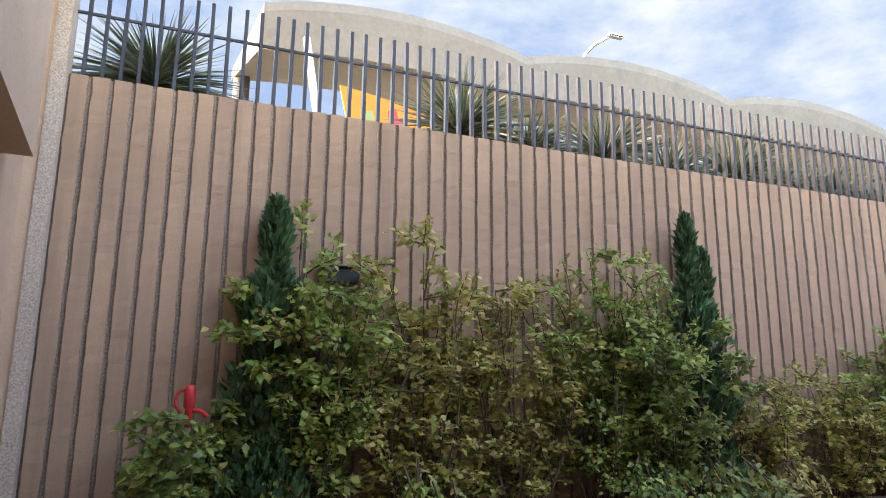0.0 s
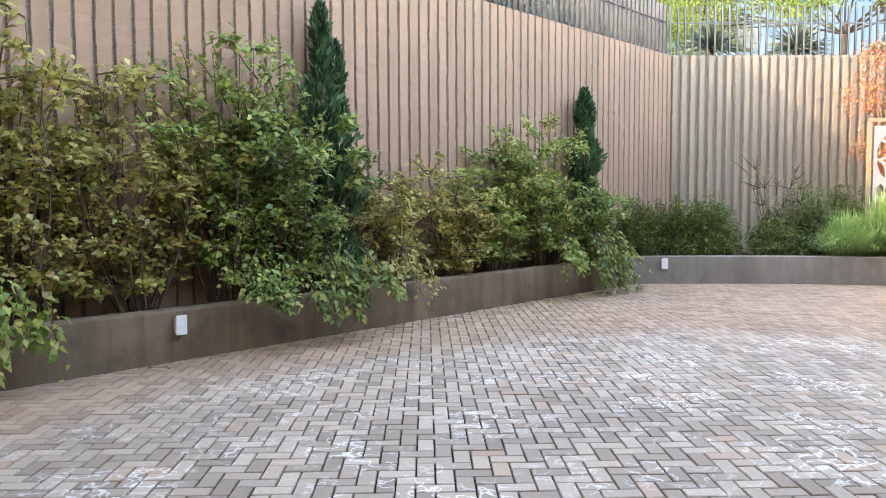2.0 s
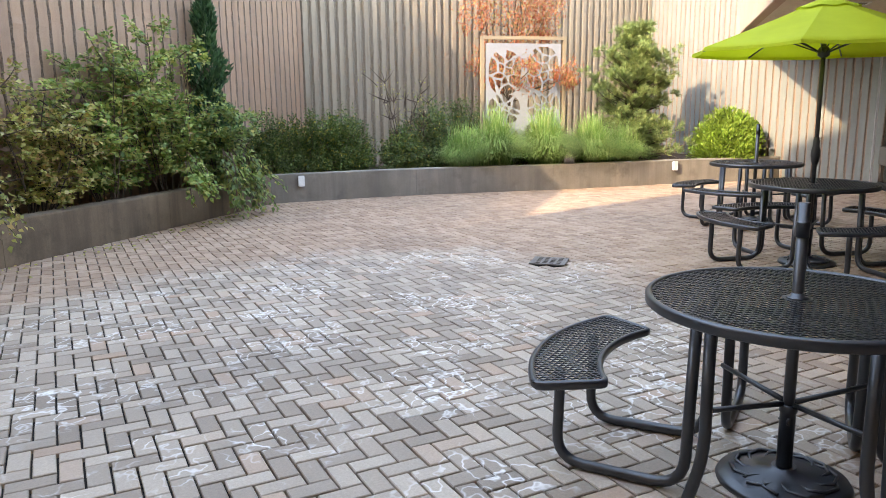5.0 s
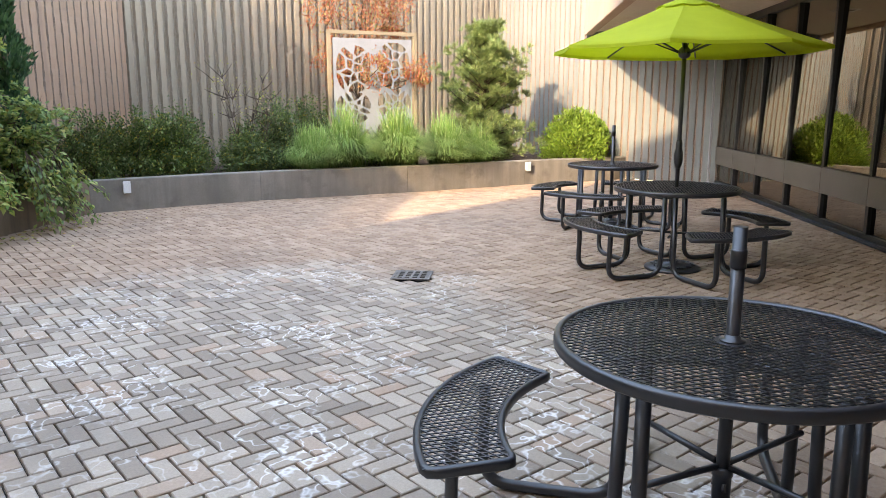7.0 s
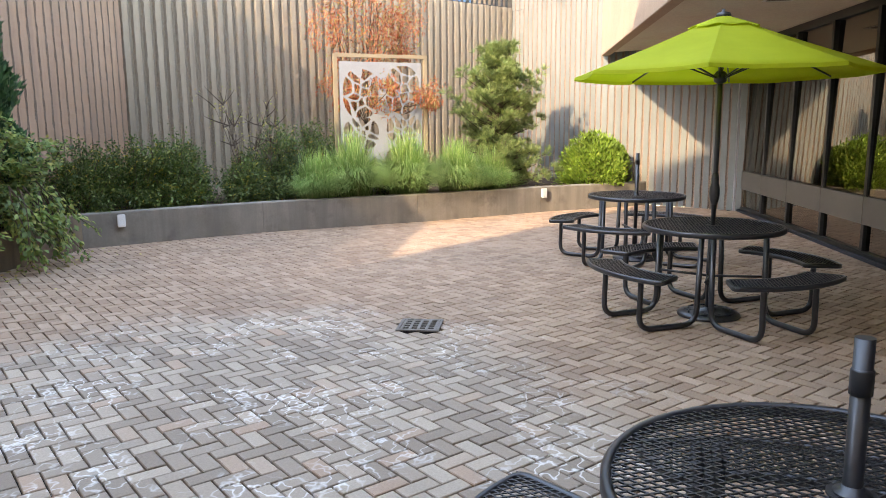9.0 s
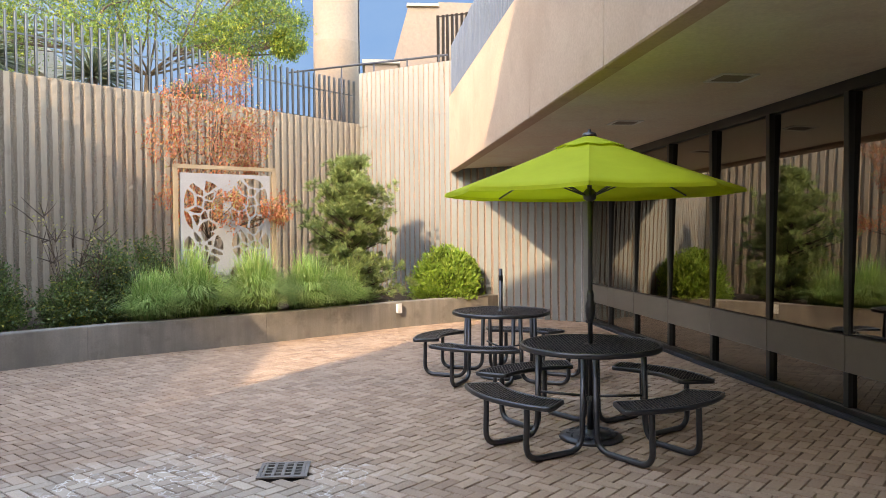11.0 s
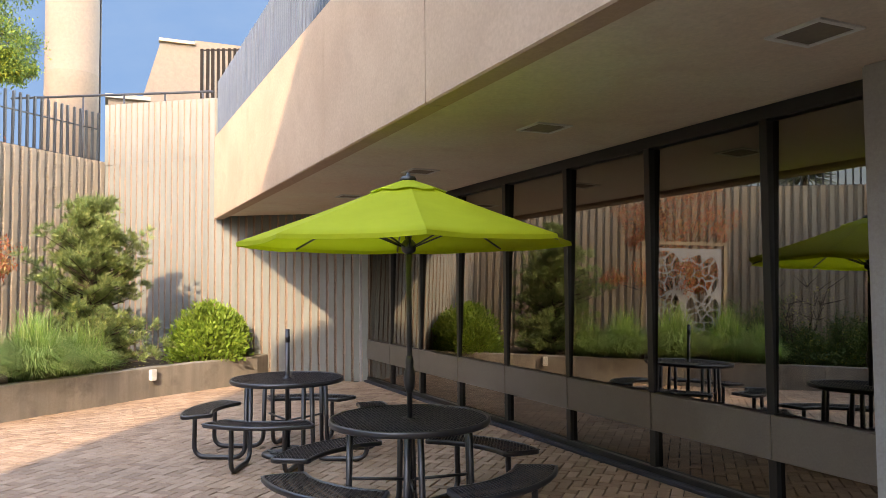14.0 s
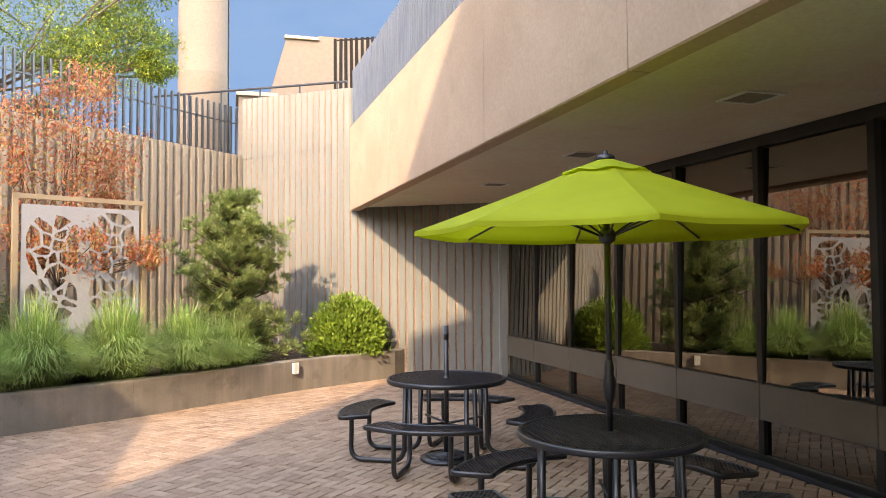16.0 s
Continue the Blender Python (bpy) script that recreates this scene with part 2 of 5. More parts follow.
s_ = nt_.nodes.new("ShaderNodeSeparateXYZ")
nt_.links.new(g_.outputs["Position"], s_.inputs[0])


def calc(op, a, b, c=None):
    n = nt_.nodes.new("ShaderNodeMath")
    n.operation = op
    for i, v in enumerate((a, b) if c is None else (a, b, c)):
        if isinstance(v, (int, float)):
            n.inputs[i].default_value = v
        else:
            nt_.links.new(v, n.inputs[i])
    return n.outputs[0]


wob = noise_node(nt_, 0.9, 4)
dx_ = calc("DIVIDE", calc("SUBTRACT", s_.outputs[0], 4.0), 5.2)
dy_ = calc("DIVIDE", calc("SUBTRACT", s_.outputs[1], 3.0), 3.3)
rad = calc("SQRT", calc("ADD", calc("MULTIPLY", dx_, dx_), calc("MULTIPLY", dy_, dy_)), 0.0)
rad = calc("ADD", rad, calc("MULTIPLY", calc("SUBTRACT", wob, 0.5), 0.45))
mask = ramp_node(nt_, rad, [(0.80, (1, 1, 1)), (1.05, (0, 0, 0))])
col = mixed(nt_, mask, clay, grey)
fine_ = noise_node(nt_, 70, 5, 0.7)
col = mixed(nt_, 0.5, col, ramp_node(nt_, fine_, [(0.3, (0.6, 0.6, 0.6)), (0.7, (1.1, 1.1, 1.1))]), "MULTIPLY")
line = noise_node(nt_, 7.0, 2, 0.5)
ring = ramp_node(nt_, line, [(0.468, (0, 0, 0)), (0.5, (1, 1, 1)), (0.53, (0, 0, 0))])
patch = ramp_node(nt_, noise_node(nt_, 1.7, 3), [(0.46, (0, 0, 0)), (0.62, (1, 1, 1))])
eff = mixed(nt_, 1.0, mixed(nt_, 1.0, ring, patch, "MULTIPLY"), mask, "MULTIPLY")
col = mixed(nt_, eff, col, (0.74, 0.69, 0.64))
blot = ramp_node(nt_, noise_node(nt_, 0.45, 4), [(0.5, (0, 0, 0)), (0.75, (0.45, 0.45, 0.45))])
col = mixed(nt_, blot, col, (0.15, 0.115, 0.09))
nt_.links.new(col, b_.inputs["Base Color"])
nt_.links.new(ramp_node(nt_, mask, [(0.0, (0.75, 0.75, 0.75)), (1.0, (0.58, 0.58, 0.58))]), b_.inputs["Roughness"])
bumped(nt_, b_, fine_, 0.35, 0.003)


# ---- building helpers ----
def mesh_of(name, verts, faces, material, second=None, picks=None):
    me = bpy.data.meshes.new(name)
    me.from_pydata([tuple(v) for v in verts], [], faces)
    if material:
        me.materials.append(material)
    if second:
        me.materials.append(second)
        me.polygons.foreach_set("material_index", picks)
    me.update()
    return me


def quads_of(name, pts, material):
    """A mesh of loose quads out of an (n, 4, 3) array."""
    n = len(pts)
    me = bpy.data.meshes.new(name)
    me.vertices.add(n * 4)
    me.vertices.foreach_set("co", np.ascontiguousarray(pts, dtype=np.float32).ravel())
    me.loops.add(n * 4)
    me.loops.foreach_set("vertex_index", np.arange(n * 4, dtype=np.int32))
    me.polygons.add(n)
    me.polygons.foreach_set("loop_start", np.arange(0, n * 4, 4, dtype=np.int32))
    me.polygons.foreach_set("loop_total", np.full(n, 4, dtype=np.int32))
    me.materials.append(material)
    me.update(calc_edges=True)
    return me


def part(name, data, material=None, parent=None, label="", m=None):
    """Links a bmesh or a mesh as ONE object under its parent."""
    if isinstance(data, bmesh.types.BMesh):
        me = bpy.data.meshes.new(name)
        data.to_mesh(me)
        data.free()
        me.materials.append(material)
    else:
        me = data
    ob = new(name, me)
    if m is not None:
        ob.matrix_basis = m
    if parent is not None:
        ob.parent = parent
    if label:
        ob["label"] = label
    return ob


def thing(name, m, label, category, group="", kind=""):
    e = new(name)
    e.matrix_basis = m
    e.empty_display_size = 0.2
    return tagged(e, label, category, group, kind)


def box(x0, y0, z0, x1, y1, z1, bevel=0.0, seg=1):
    bm = bmesh.new()
    bmesh.ops.create_cube(bm, size=1, matrix=Matrix.Translation(((x0 + x1) / 2, (y0 + y1) / 2, (z0 + z1) / 2)) @ Matrix.Diagonal((x1 - x0, y1 - y0, z1 - z0, 1)))
    if bevel:
        bmesh.ops.bevel(bm, geom=list(bm.edges), offset=bevel, segments=seg, affect="EDGES")
    return bm


def put_box(bm, cx, cy, cz, sx, sy, sz, rz=0.0):
    bmesh.ops.create_cube(bm, size=1, matrix=pose(cx, cy, cz, 0, 0, rz) @ Matrix.Diagonal((sx, sy, sz, 1)))


def tube(points, radius, sides=8, cap=True):
    """A round bar along a line of points; radius may be one number or one for each point."""
    pts = [Vector(p) for p in points]
    rr = radius if isinstance(radius, (list, tuple)) else [radius] * len(pts)
    bm = bmesh.new()
    rings = []
    up = Vector((0, 0, 1))
    side = None
    for i, p in enumerate(pts):
        d = (pts[min(i + 1, len(pts) - 1)] - pts[max(i - 1, 0)]).normalized()
        if side is None:
            side = d.cross(up if abs(d.z) < 0.9 else Vector((1, 0, 0))).normalized()
        side = (side - d * side.dot(d)).normalized()
        other = d.cross(side)
        rings.append([bm.verts.new(p + (side * math.cos(a) + other * math.sin(a)) * rr[i]) for a in (2 * math.pi * k / sides for k in range(sides))])
    for a, b in zip(rings, rings[1:]):
        for k in range(sides):
            f = bm.faces.new((a[k], a[(k + 1) % sides], b[(k + 1) % sides], b[k]))
            f.smooth = True
    if cap:
        bm.faces.new(rings[0][::-1])
        bm.faces.new(rings[-1])
    bmesh.ops.recalc_face_normals(bm, faces=bm.faces)
    return bm


def rounded(points, r, steps=5):
    """A line of points whose inner corners are rounded with radius r."""
    pts = [Vector(p) for p in points]
    out = [pts[0]]
    for a, b, c in zip(pts, pts[1:], pts[2:]):
        u, v = (a - b), (c - b)
        k = min(r, u.length * 0.45, v.length * 0.45)
        p, q = b + u.normalized() * k, b + v.normalized() * k
        for i in range(steps + 1):
            s = i / steps
            out.append(p.lerp(b, s).lerp(b.lerp(q, s), s))
    out.append(pts[-1])
    return out


def lathe(profile, sides=24):
    """A turned body from (radius, height) pairs."""
    bm = bmesh.new()
    rings = [[bm.verts.new((r * math.cos(2 * math.pi * k / sides), r * math.sin(2 * math.pi * k / sides), z)) for k in range(sides)] for r, z in profile]
    for a, b in zip(rings, rings[1:]):
        for k in range(sides):
            f = bm.faces.new((a[k], a[(k + 1) % sides], b[(k + 1) % sides], b[k]))
            f.smooth = True
    bm.faces.new(rings[0][::-1])
    bm.faces.new(rings[-1])
    bmesh.ops.recalc_face_normals(bm, faces=bm.faces)
    return bm


def slab(outline, z0, z1):
    """An upright prism over a plan outline."""
    bm = bmesh.new()
    lo = [bm.verts.new((x, y, z0)) for x, y in outline]
    hi = [bm.verts.new((x, y, z1)) for x, y in outline]
    bm.faces.new(lo[::-1])
    bm.faces.new(hi)
    n = len(lo)
    for i in range(n):
        bm.faces.new((lo[i], lo[(i + 1) % n], hi[(i + 1) % n], hi[i]))
    bmesh.ops.recalc_face_normals(bm, faces=bm.faces)
    return bm


def set_of(name, bm, material, label, category="", parent=None):
    """A piece of the setting."""
    return tagged(part(name, bm, material, parent), label, category, "", "structure")


def ribbed_wall(p0, p1, z0, z1, pitch, proud, flat, thick, seed, rows=36, slope=0.008, rise=0.0):
    """A cast wall from p0 to p1 with upright ribs on its face (to the right of p0 to p1), their broken edges uneven."""
    rng = np.random.default_rng(seed)
    p0, p1 = Vector((*p0, 0)), Vector((*p1, 0))
    d = (p1 - p0).normalized()
    nrm = Vector((d.y, -d.x, 0))
    n = int((p1 - p0).length / pitch)
    pitch = (p1 - p0).length / n
    us, offs, rough = [0.0], [0.0], [0.0]
    for i in range(n):
        s = i * pitch + (pitch - flat) / 2
        us += [s - slope, s + 0.006, s + flat - 0.006, s + flat + slope]
        offs += [0.0, proud, proud, 0.0]
        rough += [0.3, 1.0, 1.0, 0.3]
    us.append(n * pitch)
    offs.append(0.0)
    rough.append(0.0)
    us, offs, rough = np.array(us), np.array(offs), np.array(rough)
    zs = np.linspace(z0, z1, rows)
    jit = rng.normal(0, 1, (rows, len(us)))
    U = us[None, :] + jit * rough * 0.0032
    O = offs[None, :] + rng.normal(0, 1, (rows, len(us))) * rough * 0.003
    co = np.zeros((rows, len(us), 3))
    for k in range(2):
        co[:, :, k] = p0[k] + d[k] * U + nrm[k] * O
    co[:, :, 2] = zs[:, None] + rise * ((zs - z0) / (z1 - z0))[:, None] * (1 - us / us[-1])[None, :]
    verts = co.reshape(-1, 3).tolist()
    w = len(us)
    faces = [(r * w + c, r * w + c + 1, (r + 1) * w + c + 1, (r + 1) * w + c) for r in range(rows - 1) for c in range(w - 1)]
    base = len(verts)
    q0, q1 = p0 - nrm * thick, p1 - nrm * thick
    verts += [(q0.x, q0.y, z0), (q1.x, q1.y, z0), (q1.x, q1.y, z1), (q0.x, q0.y, z1 + rise)]
    faces += [(base + 1, base, base + 3, base + 2)]
    top = [(rows - 1) * w + c for c in range(w)]
    faces.append((*top, base + 2, base + 3))
    faces.append((base, *[r * w for r in range(rows)], base + 3))
    faces.append((base + 1, base + 2, *[r * w + w - 1 for r in reversed(range(rows))]))
    # every face but the proud flats is broken stone
    picks = [0 if c % 4 == 2 else 1 for r in range(rows - 1) for c in range(w - 1)]
    picks += [0] * (len(faces) - len(picks))
    return verts, faces, picks


def leaves(rng, pos, way, size, wide, droop=0.1, fold=0.25):
    """Leaf quads (base, side, tip, side) at pos, pointing along way."""
    n = len(pos)
    way = way / np.maximum(np.linalg.norm(way, axis=1, keepdims=True), 1e-6)
    ref = rng.normal(0, 0.45, (n, 3)) + np.array([0.0, -0.55, 0.85])
    side = np.cross(way, ref)
    side /= np.maximum(np.linalg.norm(side, axis=1, keepdims=True), 1e-6)
    up = np.cross(side, way)
    size = np.broadcast_to(np.asarray(size, float).reshape(-1, 1), (n, 1))
    mid = pos + way * size * 0.45 + up * size * fold * 0.4
    tip = pos + way * size - np.array([0, 0, 1]) * size * droop
    half = side * size * wide * 0.5
    return np.stack([pos, mid - half, tip, mid + half], axis=1)


def outward(rng, n):
    v = rng.normal(0, 1, (n, 3))
    return v / np.linalg.norm(v, axis=1, keepdims=True)


# ---- large structure ----
LEFT_Y = 7.80
FOLD = (14.58, 7.80)
CORNER = (20.75, 1.60)
BEND = (18.5, -0.30)
END = (16.72, -2.70)
WALL_TOP = 4.24
UPPER = 4.16
# the building's line: x along the glazing, y out from the glass
LINE = pose(10, -2.845, 0, 0, 0, 1.135) @ Matrix.Translation((-10, 0, 0))

far = [(-600, -600), (600, -600), (600, 600), (-600, 600)]
# the sunken court is cut out of the upper ground sheet
ground_bm = bmesh.new()
hole = [(-1.27, -14.0), (16.9, -14.0), (17.4, -2.6), (20.9, 1.48), (14.64, 8.02), (-1.27, 8.02)]
outer = [ground_bm.verts.new((x, y, UPPER)) for x, y in [(-600, -600), (600, -600), (600, 40), (600, 600), (-600, 600), (-600, 40)]]
inner = [ground_bm.verts.new((x, y, UPPER)) for x, y in hole]
for a in range(6):
    b = (a + 1) % 6
    ground_bm.faces.new((outer[a], outer[b], inner[b], inner[a]))
set_of("ground", ground_bm, M_LAWN, "dry planted upper ground round the sunken court", "ground")

set_of("paving_bed", slab([(-4, -3.0), (17.0, -2.75), (18.0, -1.1), (16, 2.0), (12, 7.05), (-4, 7.05)], -0.3, -0.024), M_BED, "dark sand bed under the clay pavers", "ground")

v, f, k_ = ribbed_wall((-0.63, LEFT_Y), FOLD, 0.0, WALL_TOP, 0.178, 0.032, 0.148, 0.25, 1, 60)
tagged(part("wall_north", mesh_of("wall_north", v, f, M_RIB, M_GROOVE, k_)), "pinkish ribbed concrete retaining wall with broken rib edges", "wall", "", "structure")
v, f, k_ = ribbed_wall(FOLD, CORNER, 0.0, WALL_TOP, 0.175, 0.045, 0.10, 0.25, 2, 60, 0.026)
tagged(part("wall_northeast", mesh_of("wall_northeast", v, f, M_RIB_FAR, M_GROOVE_FAR, k_)), "tan ribbed concrete retaining wall partly in sun", "wall", "", "structure")
v, f, k_ = ribbed_wall(CORNER, BEND, 0.0, 4.16, 0.15, 0.022, 0.12, 0.3, 3)
tagged(part("wall_east", mesh_of("wall_east", v, f, M_EAST, M_GROOVE, k_)), "sunlit ribbed concrete end wall below a cast joint", "wall", "", "structure")
v, f, k_ = ribbed_wall(BEND, END, 0.0, 4.16, 0.15, 0.022, 0.12, 0.3, 6)
tagged(part("wall_east_end", mesh_of("wall_east_end", v, f, M_EAST, M_GROOVE, k_)), "ribbed concrete end wall running in under the balcony", "wall", "", "structure")
v, f, k_ = ribbed_wall(CORNER, BEND, 4.17, 5.23, 0.15, 0.022, 0.12, 0.3, 4, 10, 0.008, 0.19)
tagged(part("wall_east_upper", mesh_of("wall_east_upper", v, f, M_EAST, M_GROOVE, k_)), "ribbed concrete upper lift of the end wall", "wall", "", "structure")


def kerb_run(pts, width, z1):
    """A low wall along a line of plan points, its face on the line and its body behind, with a worn top edge."""
    bm = bmesh.new()
    rng = random.Random(5)
    dense = []
    for (a, b), (c, d) in zip(pts, pts[1:]):
        n = max(2, int(math.hypot(c - a, d - b) / 0.25))
        dense += [(a + (c - a) * i / n, b + (d - b) * i / n) for i in range(n)]
    dense.append(pts[-1])
    rings = []
    for i, (x, y) in enumerate(dense):
        a, b = dense[max(i - 1, 0)], dense[min(i + 1, len(dense) - 1)]
        d = Vector((b[0] - a[0], b[1] - a[1], 0)).normalized()
        back = Vector((-d.y, d.x, 0))
        j = rng.uniform(-0.004, 0.004)
        prof = [(0, -0.05), (0, z1 - 0.018 + j), (0.006, z1 - 0.005 + j), (0.022, z1), (width - 0.02, z1), (width, z1 - 0.02), (width, -0.05)]
        rings.append([bm.verts.new(Vector((x, y, 0)) + back * u + Vector((0, 0, z))) for u, z in prof])
    for a, b in zip(rings, rings[1:]):
        for k in range(len(a) - 1):
            bm.faces.new((a[k], b[k], b[k + 1], a[k + 1]))
    bm.faces.new(rings[0])
    bm.faces.new(rings[-1][::-1])
    bmesh.ops.recalc_face_normals(bm, faces=bm.faces)
    return bm


KERB_TOP = 0.46
KERB_LINE = [(11.92, 7.08), (12.98, 5.92), (13.72, 4.98), (14.98, 2.88), (16.52, 0.84), (17.55, -0.9), (17.86, -1.15)]
def planter_wall(name, pts, width, blocks, label, material):
    """A planter wall cast in lengths with open joints between them."""
    e = thing(name, pose(0, 0, 0), label, "planter wall", "", "structure")
    run = [0.0]
    for (a, b), (c, d) in zip(pts, pts[1:]):
        run.append(run[-1] + math.hypot(c - a, d - b))

    def at(s):
        for i in range(len(pts) - 1):
            if s <= run[i + 1] + 1e-6:
                k = (s - run[i]) / (run[i + 1] - run[i])
                return (pts[i][0] + (pts[i + 1][0] - pts[i][0]) * k, pts[i][1] + (pts[i + 1][1] - pts[i][1]) * k)

    cuts = [run[-1] * i / blocks for i in range(blocks + 1)]
    for a, b in zip(cuts, cuts[1:]):
        inner_pts = [p for p, r in zip(pts, run) if a + 0.05 < r < b - 0.05]
        part("wall_length", kerb_run([at(a + 0.002), *inner_pts, at(b - 0.002)], width, KERB_TOP), material, e)


planter_wall("kerb_wall_1", [(-0.7, 6.99), (4.0, 7.01), (8.0, 7.03), (11.92, 7.04)], 0.2, 5, "dark-stained low concrete planter wall with drips, shrub shade put into its colour", M_KERB_SHADED)
planter_wall("kerb_wall_2", KERB_LINE, 0.22, 4, "low concrete planter wall with stains and sunlit end", M_KERB)
set_of("planter_soil_1", slab([(-0.7, 7.18), (12.1, 7.22), (14.5, 7.81), (-0.7, 7.81)], -0.1, 0.38), M_SOIL, "dark bark mulch in the planter", "soil")
set_of("planter_soil_2", slab([(12.1, 7.2), (13.16, 6.05), (13.9, 5.1), (15.16, 3.0), (16.68, 0.98), (17.72, -0.8), (18.05, -0.95), (18.5, -0.31), (20.76, 1.6), (14.58, 7.81)], -0.1, 0.384), M_SOIL, "brown bark mulch under the planter shrubs", "soil")

# plain sides that close the place behind the walk
set_of("wall_west", slab([(-1.26, -3.3), (-0.86, -3.3), (-0.86, 7.6), (-1.26, 7.6)], 0, 8.0), M_PLAINCON, "tall plain concrete building wall beside the court", "wall")
set_of("wall_west_overhang", slab([(-1.36, 1.8), (-0.65, 1.8), (-0.65, 6.6), (-1.36, 6.6)], 3.08, 8.0), M_PLAINCON, "overhanging pale concrete floor edge", "wall")
set_of("wall_west_pier", slab([(-1.27, 7.6), (-0.75, 7.6), (-0.75, 8.02), (-1.27, 8.02)], 0, 8.0), M_PLAINCON, "smooth concrete pier at the end of the ribbed wall", "wall")
set_of("wall_west_edge", slab([(-0.75, 7.58), (-0.63, 7.58), (-0.63, 8.0), (-0.75, 8.0)], 0, 5.8), M_AGG, "exposed pebble aggregate edge strip of the pier", "wall")
set_of("wall_west_roof", slab([(-14, -14), (-1.28, -14), (-1.28, 10.98), (-14, 10.98)], 0, 13.2), M_PLAINCON, "plain concrete building block", "building")

# building over the south side
BAL_Y, BAL_Z0, BAL_Z1, SOFF_Z = 2.419, 2.93, 4.46, 2.985
joints = [-0.85, 1.46, 3.95, 6.44, 8.93, 11.41, 15.3, 18.47]
balcony = thing("balcony", LINE, "pale pink concrete balcony front with cast joints", "balcony", "", "structure")
for a, b in zip(joints, joints[1:]):
    bm = bmesh.new()
    pr = [(BAL_Y, BAL_Z1), (BAL_Y, BAL_Z0 + 0.012), (BAL_Y - 0.012, BAL_Z0), (BAL_Y - 0.16, BAL_Z0), (BAL_Y - 0.18, BAL_Z0 + 0.02), (BAL_Y - 0.18, BAL_Z1)]
    b2 = b - 0.012
    r0 = [bm.verts.new((a, y, z)) for y, z in pr]
    # the last length is cut along the end wall
    r1 = [bm.verts.new((b2 - ((BAL_Y - y) / 1.35 if b > 18 else 0), y, z)) for y, z in pr]
    n = len(pr)
    for k in range(n):
        bm.faces.new((r0[k], r0[(k + 1) % n], r1[(k + 1) % n], r1[k]))
    bm.faces.new(r0[::-1])
    bm.faces.new(r1)
    bmesh.ops.recalc_face_normals(bm, faces=bm.faces)
    part("panel", bm, M_BALC, balcony)
def lined(ob):
    """Sets a piece drawn along the building into its place."""
    ob.matrix_basis = LINE
    return ob


lined(set_of("ceiling", slab([(-0.85, -0.16), (16.65, -0.16), (18.3, 2.24), (-0.85, 2.24)], SOFF_Z, SOFF_Z + 0.25), M_SOFFIT, "plain concrete soffit under the balcony, tinted by the umbrella", "ceiling"))
lined(set_of("balcony_floor", slab([(-0.85, -11.2), (16.4, -11.2), (16.65, -0.16), (18.3, 2.23), (-0.85, 2.23)], 4.0, 4.2), M_SOFFIT, "concrete deck above the court", "floor"))

# window wall; the panes lean back a little
MULL = [1.89, 3.14, 4.40, 5.65, 7.15, 8.155, 9.42, 10.675, 11.935, 13.18, 14.45, 15.64, 16.79]
lined(set_of("window_head", box(-0.85, -0.12, 2.875, 16.8, 0.03, SOFF_Z - 0.003, 0.006), M_MULL, "black metal head channel over the glazing", "window frame"))
sill = lined(set_of("window_sill", box(-0.85, -0.1, 0.0, 16.8, 0.06, 0.084, 0.008), M_MULL, "dark metal sill along the paving", "window frame"))
part("sill_ledge", box(-0.85, 0.061, 0.0, 16.7, 0.13, 0.04, 0.008), M_FENCE, sill, "grey metal ledge at the foot of the glazing")
for i, (a, b) in enumerate(zip(MULL, MULL[1:])):
    if 5.0 < a < 6.9:
        continue
    win = thing("window_%d" % (i + 1), LINE @ pose((a + b) / 2, 0, 0), "tall bronze-tinted window with a bronze spandrel band", "window", "glazed bays", "structure")
    w = (b - a) / 2
    part("pane", box(-w + 0.03, -0.006, -1.06, w - 0.03, 0.006, 1.06), M_GLASS, win, "tinted reflecting glass", pose(0, 0, 1.80, 1.25, 0, 0))
    part("pane", box(-w + 0.03, -0.006, 0.085, w - 0.03, 0.006, 0.40), M_GLASS, win, "tinted reflecting glass")
    part("spandrel", box(-w + 0.004, -0.05, 0.402, w - 0.004, 0.062, 0.726, 0.006), M_BRONZE, win, "flat bronze metal band")
for x in MULL:
    if 5.7 < x < 7.3 or x > 16.4:
        continue
    mul = lined(tagged(part("mullion", box(x - 0.036, -0.09, 0.085, x + 0.036, 0.05, 0.400, 0.004), M_MULL), "black metal window mullion", "mullion", "mullions", "structure"))
    part("upper_bar", box(x - 0.036, -0.09, 0.7275, x + 0.036, 0.05, 2.874, 0.004), M_MULL, mul)
lined(set_of("column_1", box(6.62, -0.24, 0.0, 7.2, 0.30, SOFF_Z - 0.002, 0.012, 2), M_COL, "smooth grey concrete column between the glazing", "column"))
lined(set_of("column_2", slab([(16.80, -0.21), (17.26, -0.21), (17.12, 0.34), (16.80, 0.16)], 0.0, SOFF_Z - 0.002), M_COL, "pale concrete column at the end wall", "column"))
lined(set_of("room_floor", slab([(-0.85, -10.7), (16.6, -10.7), (16.6, -0.16), (-0.85, -0.16)], -0.1, 0.0), M_DARKROOM, "dim carpeted room floor behind the glazing", "floor"))
lined(set_of("room_wall_back", slab([(-0.85, -11.0), (16.8, -11.0), (16.8, -10.7), (-0.85, -10.7)], 0, 4.0), M_DARKROOM, "dim room wall", "wall"))
lined(set_of("room_wall_end", slab([(16.62, -10.7), (16.8, -10.7), (16.8, -0.21), (16.62, -0.21)], 0, 4.0), M_DARKROOM, "dim room side wall", "wall"))
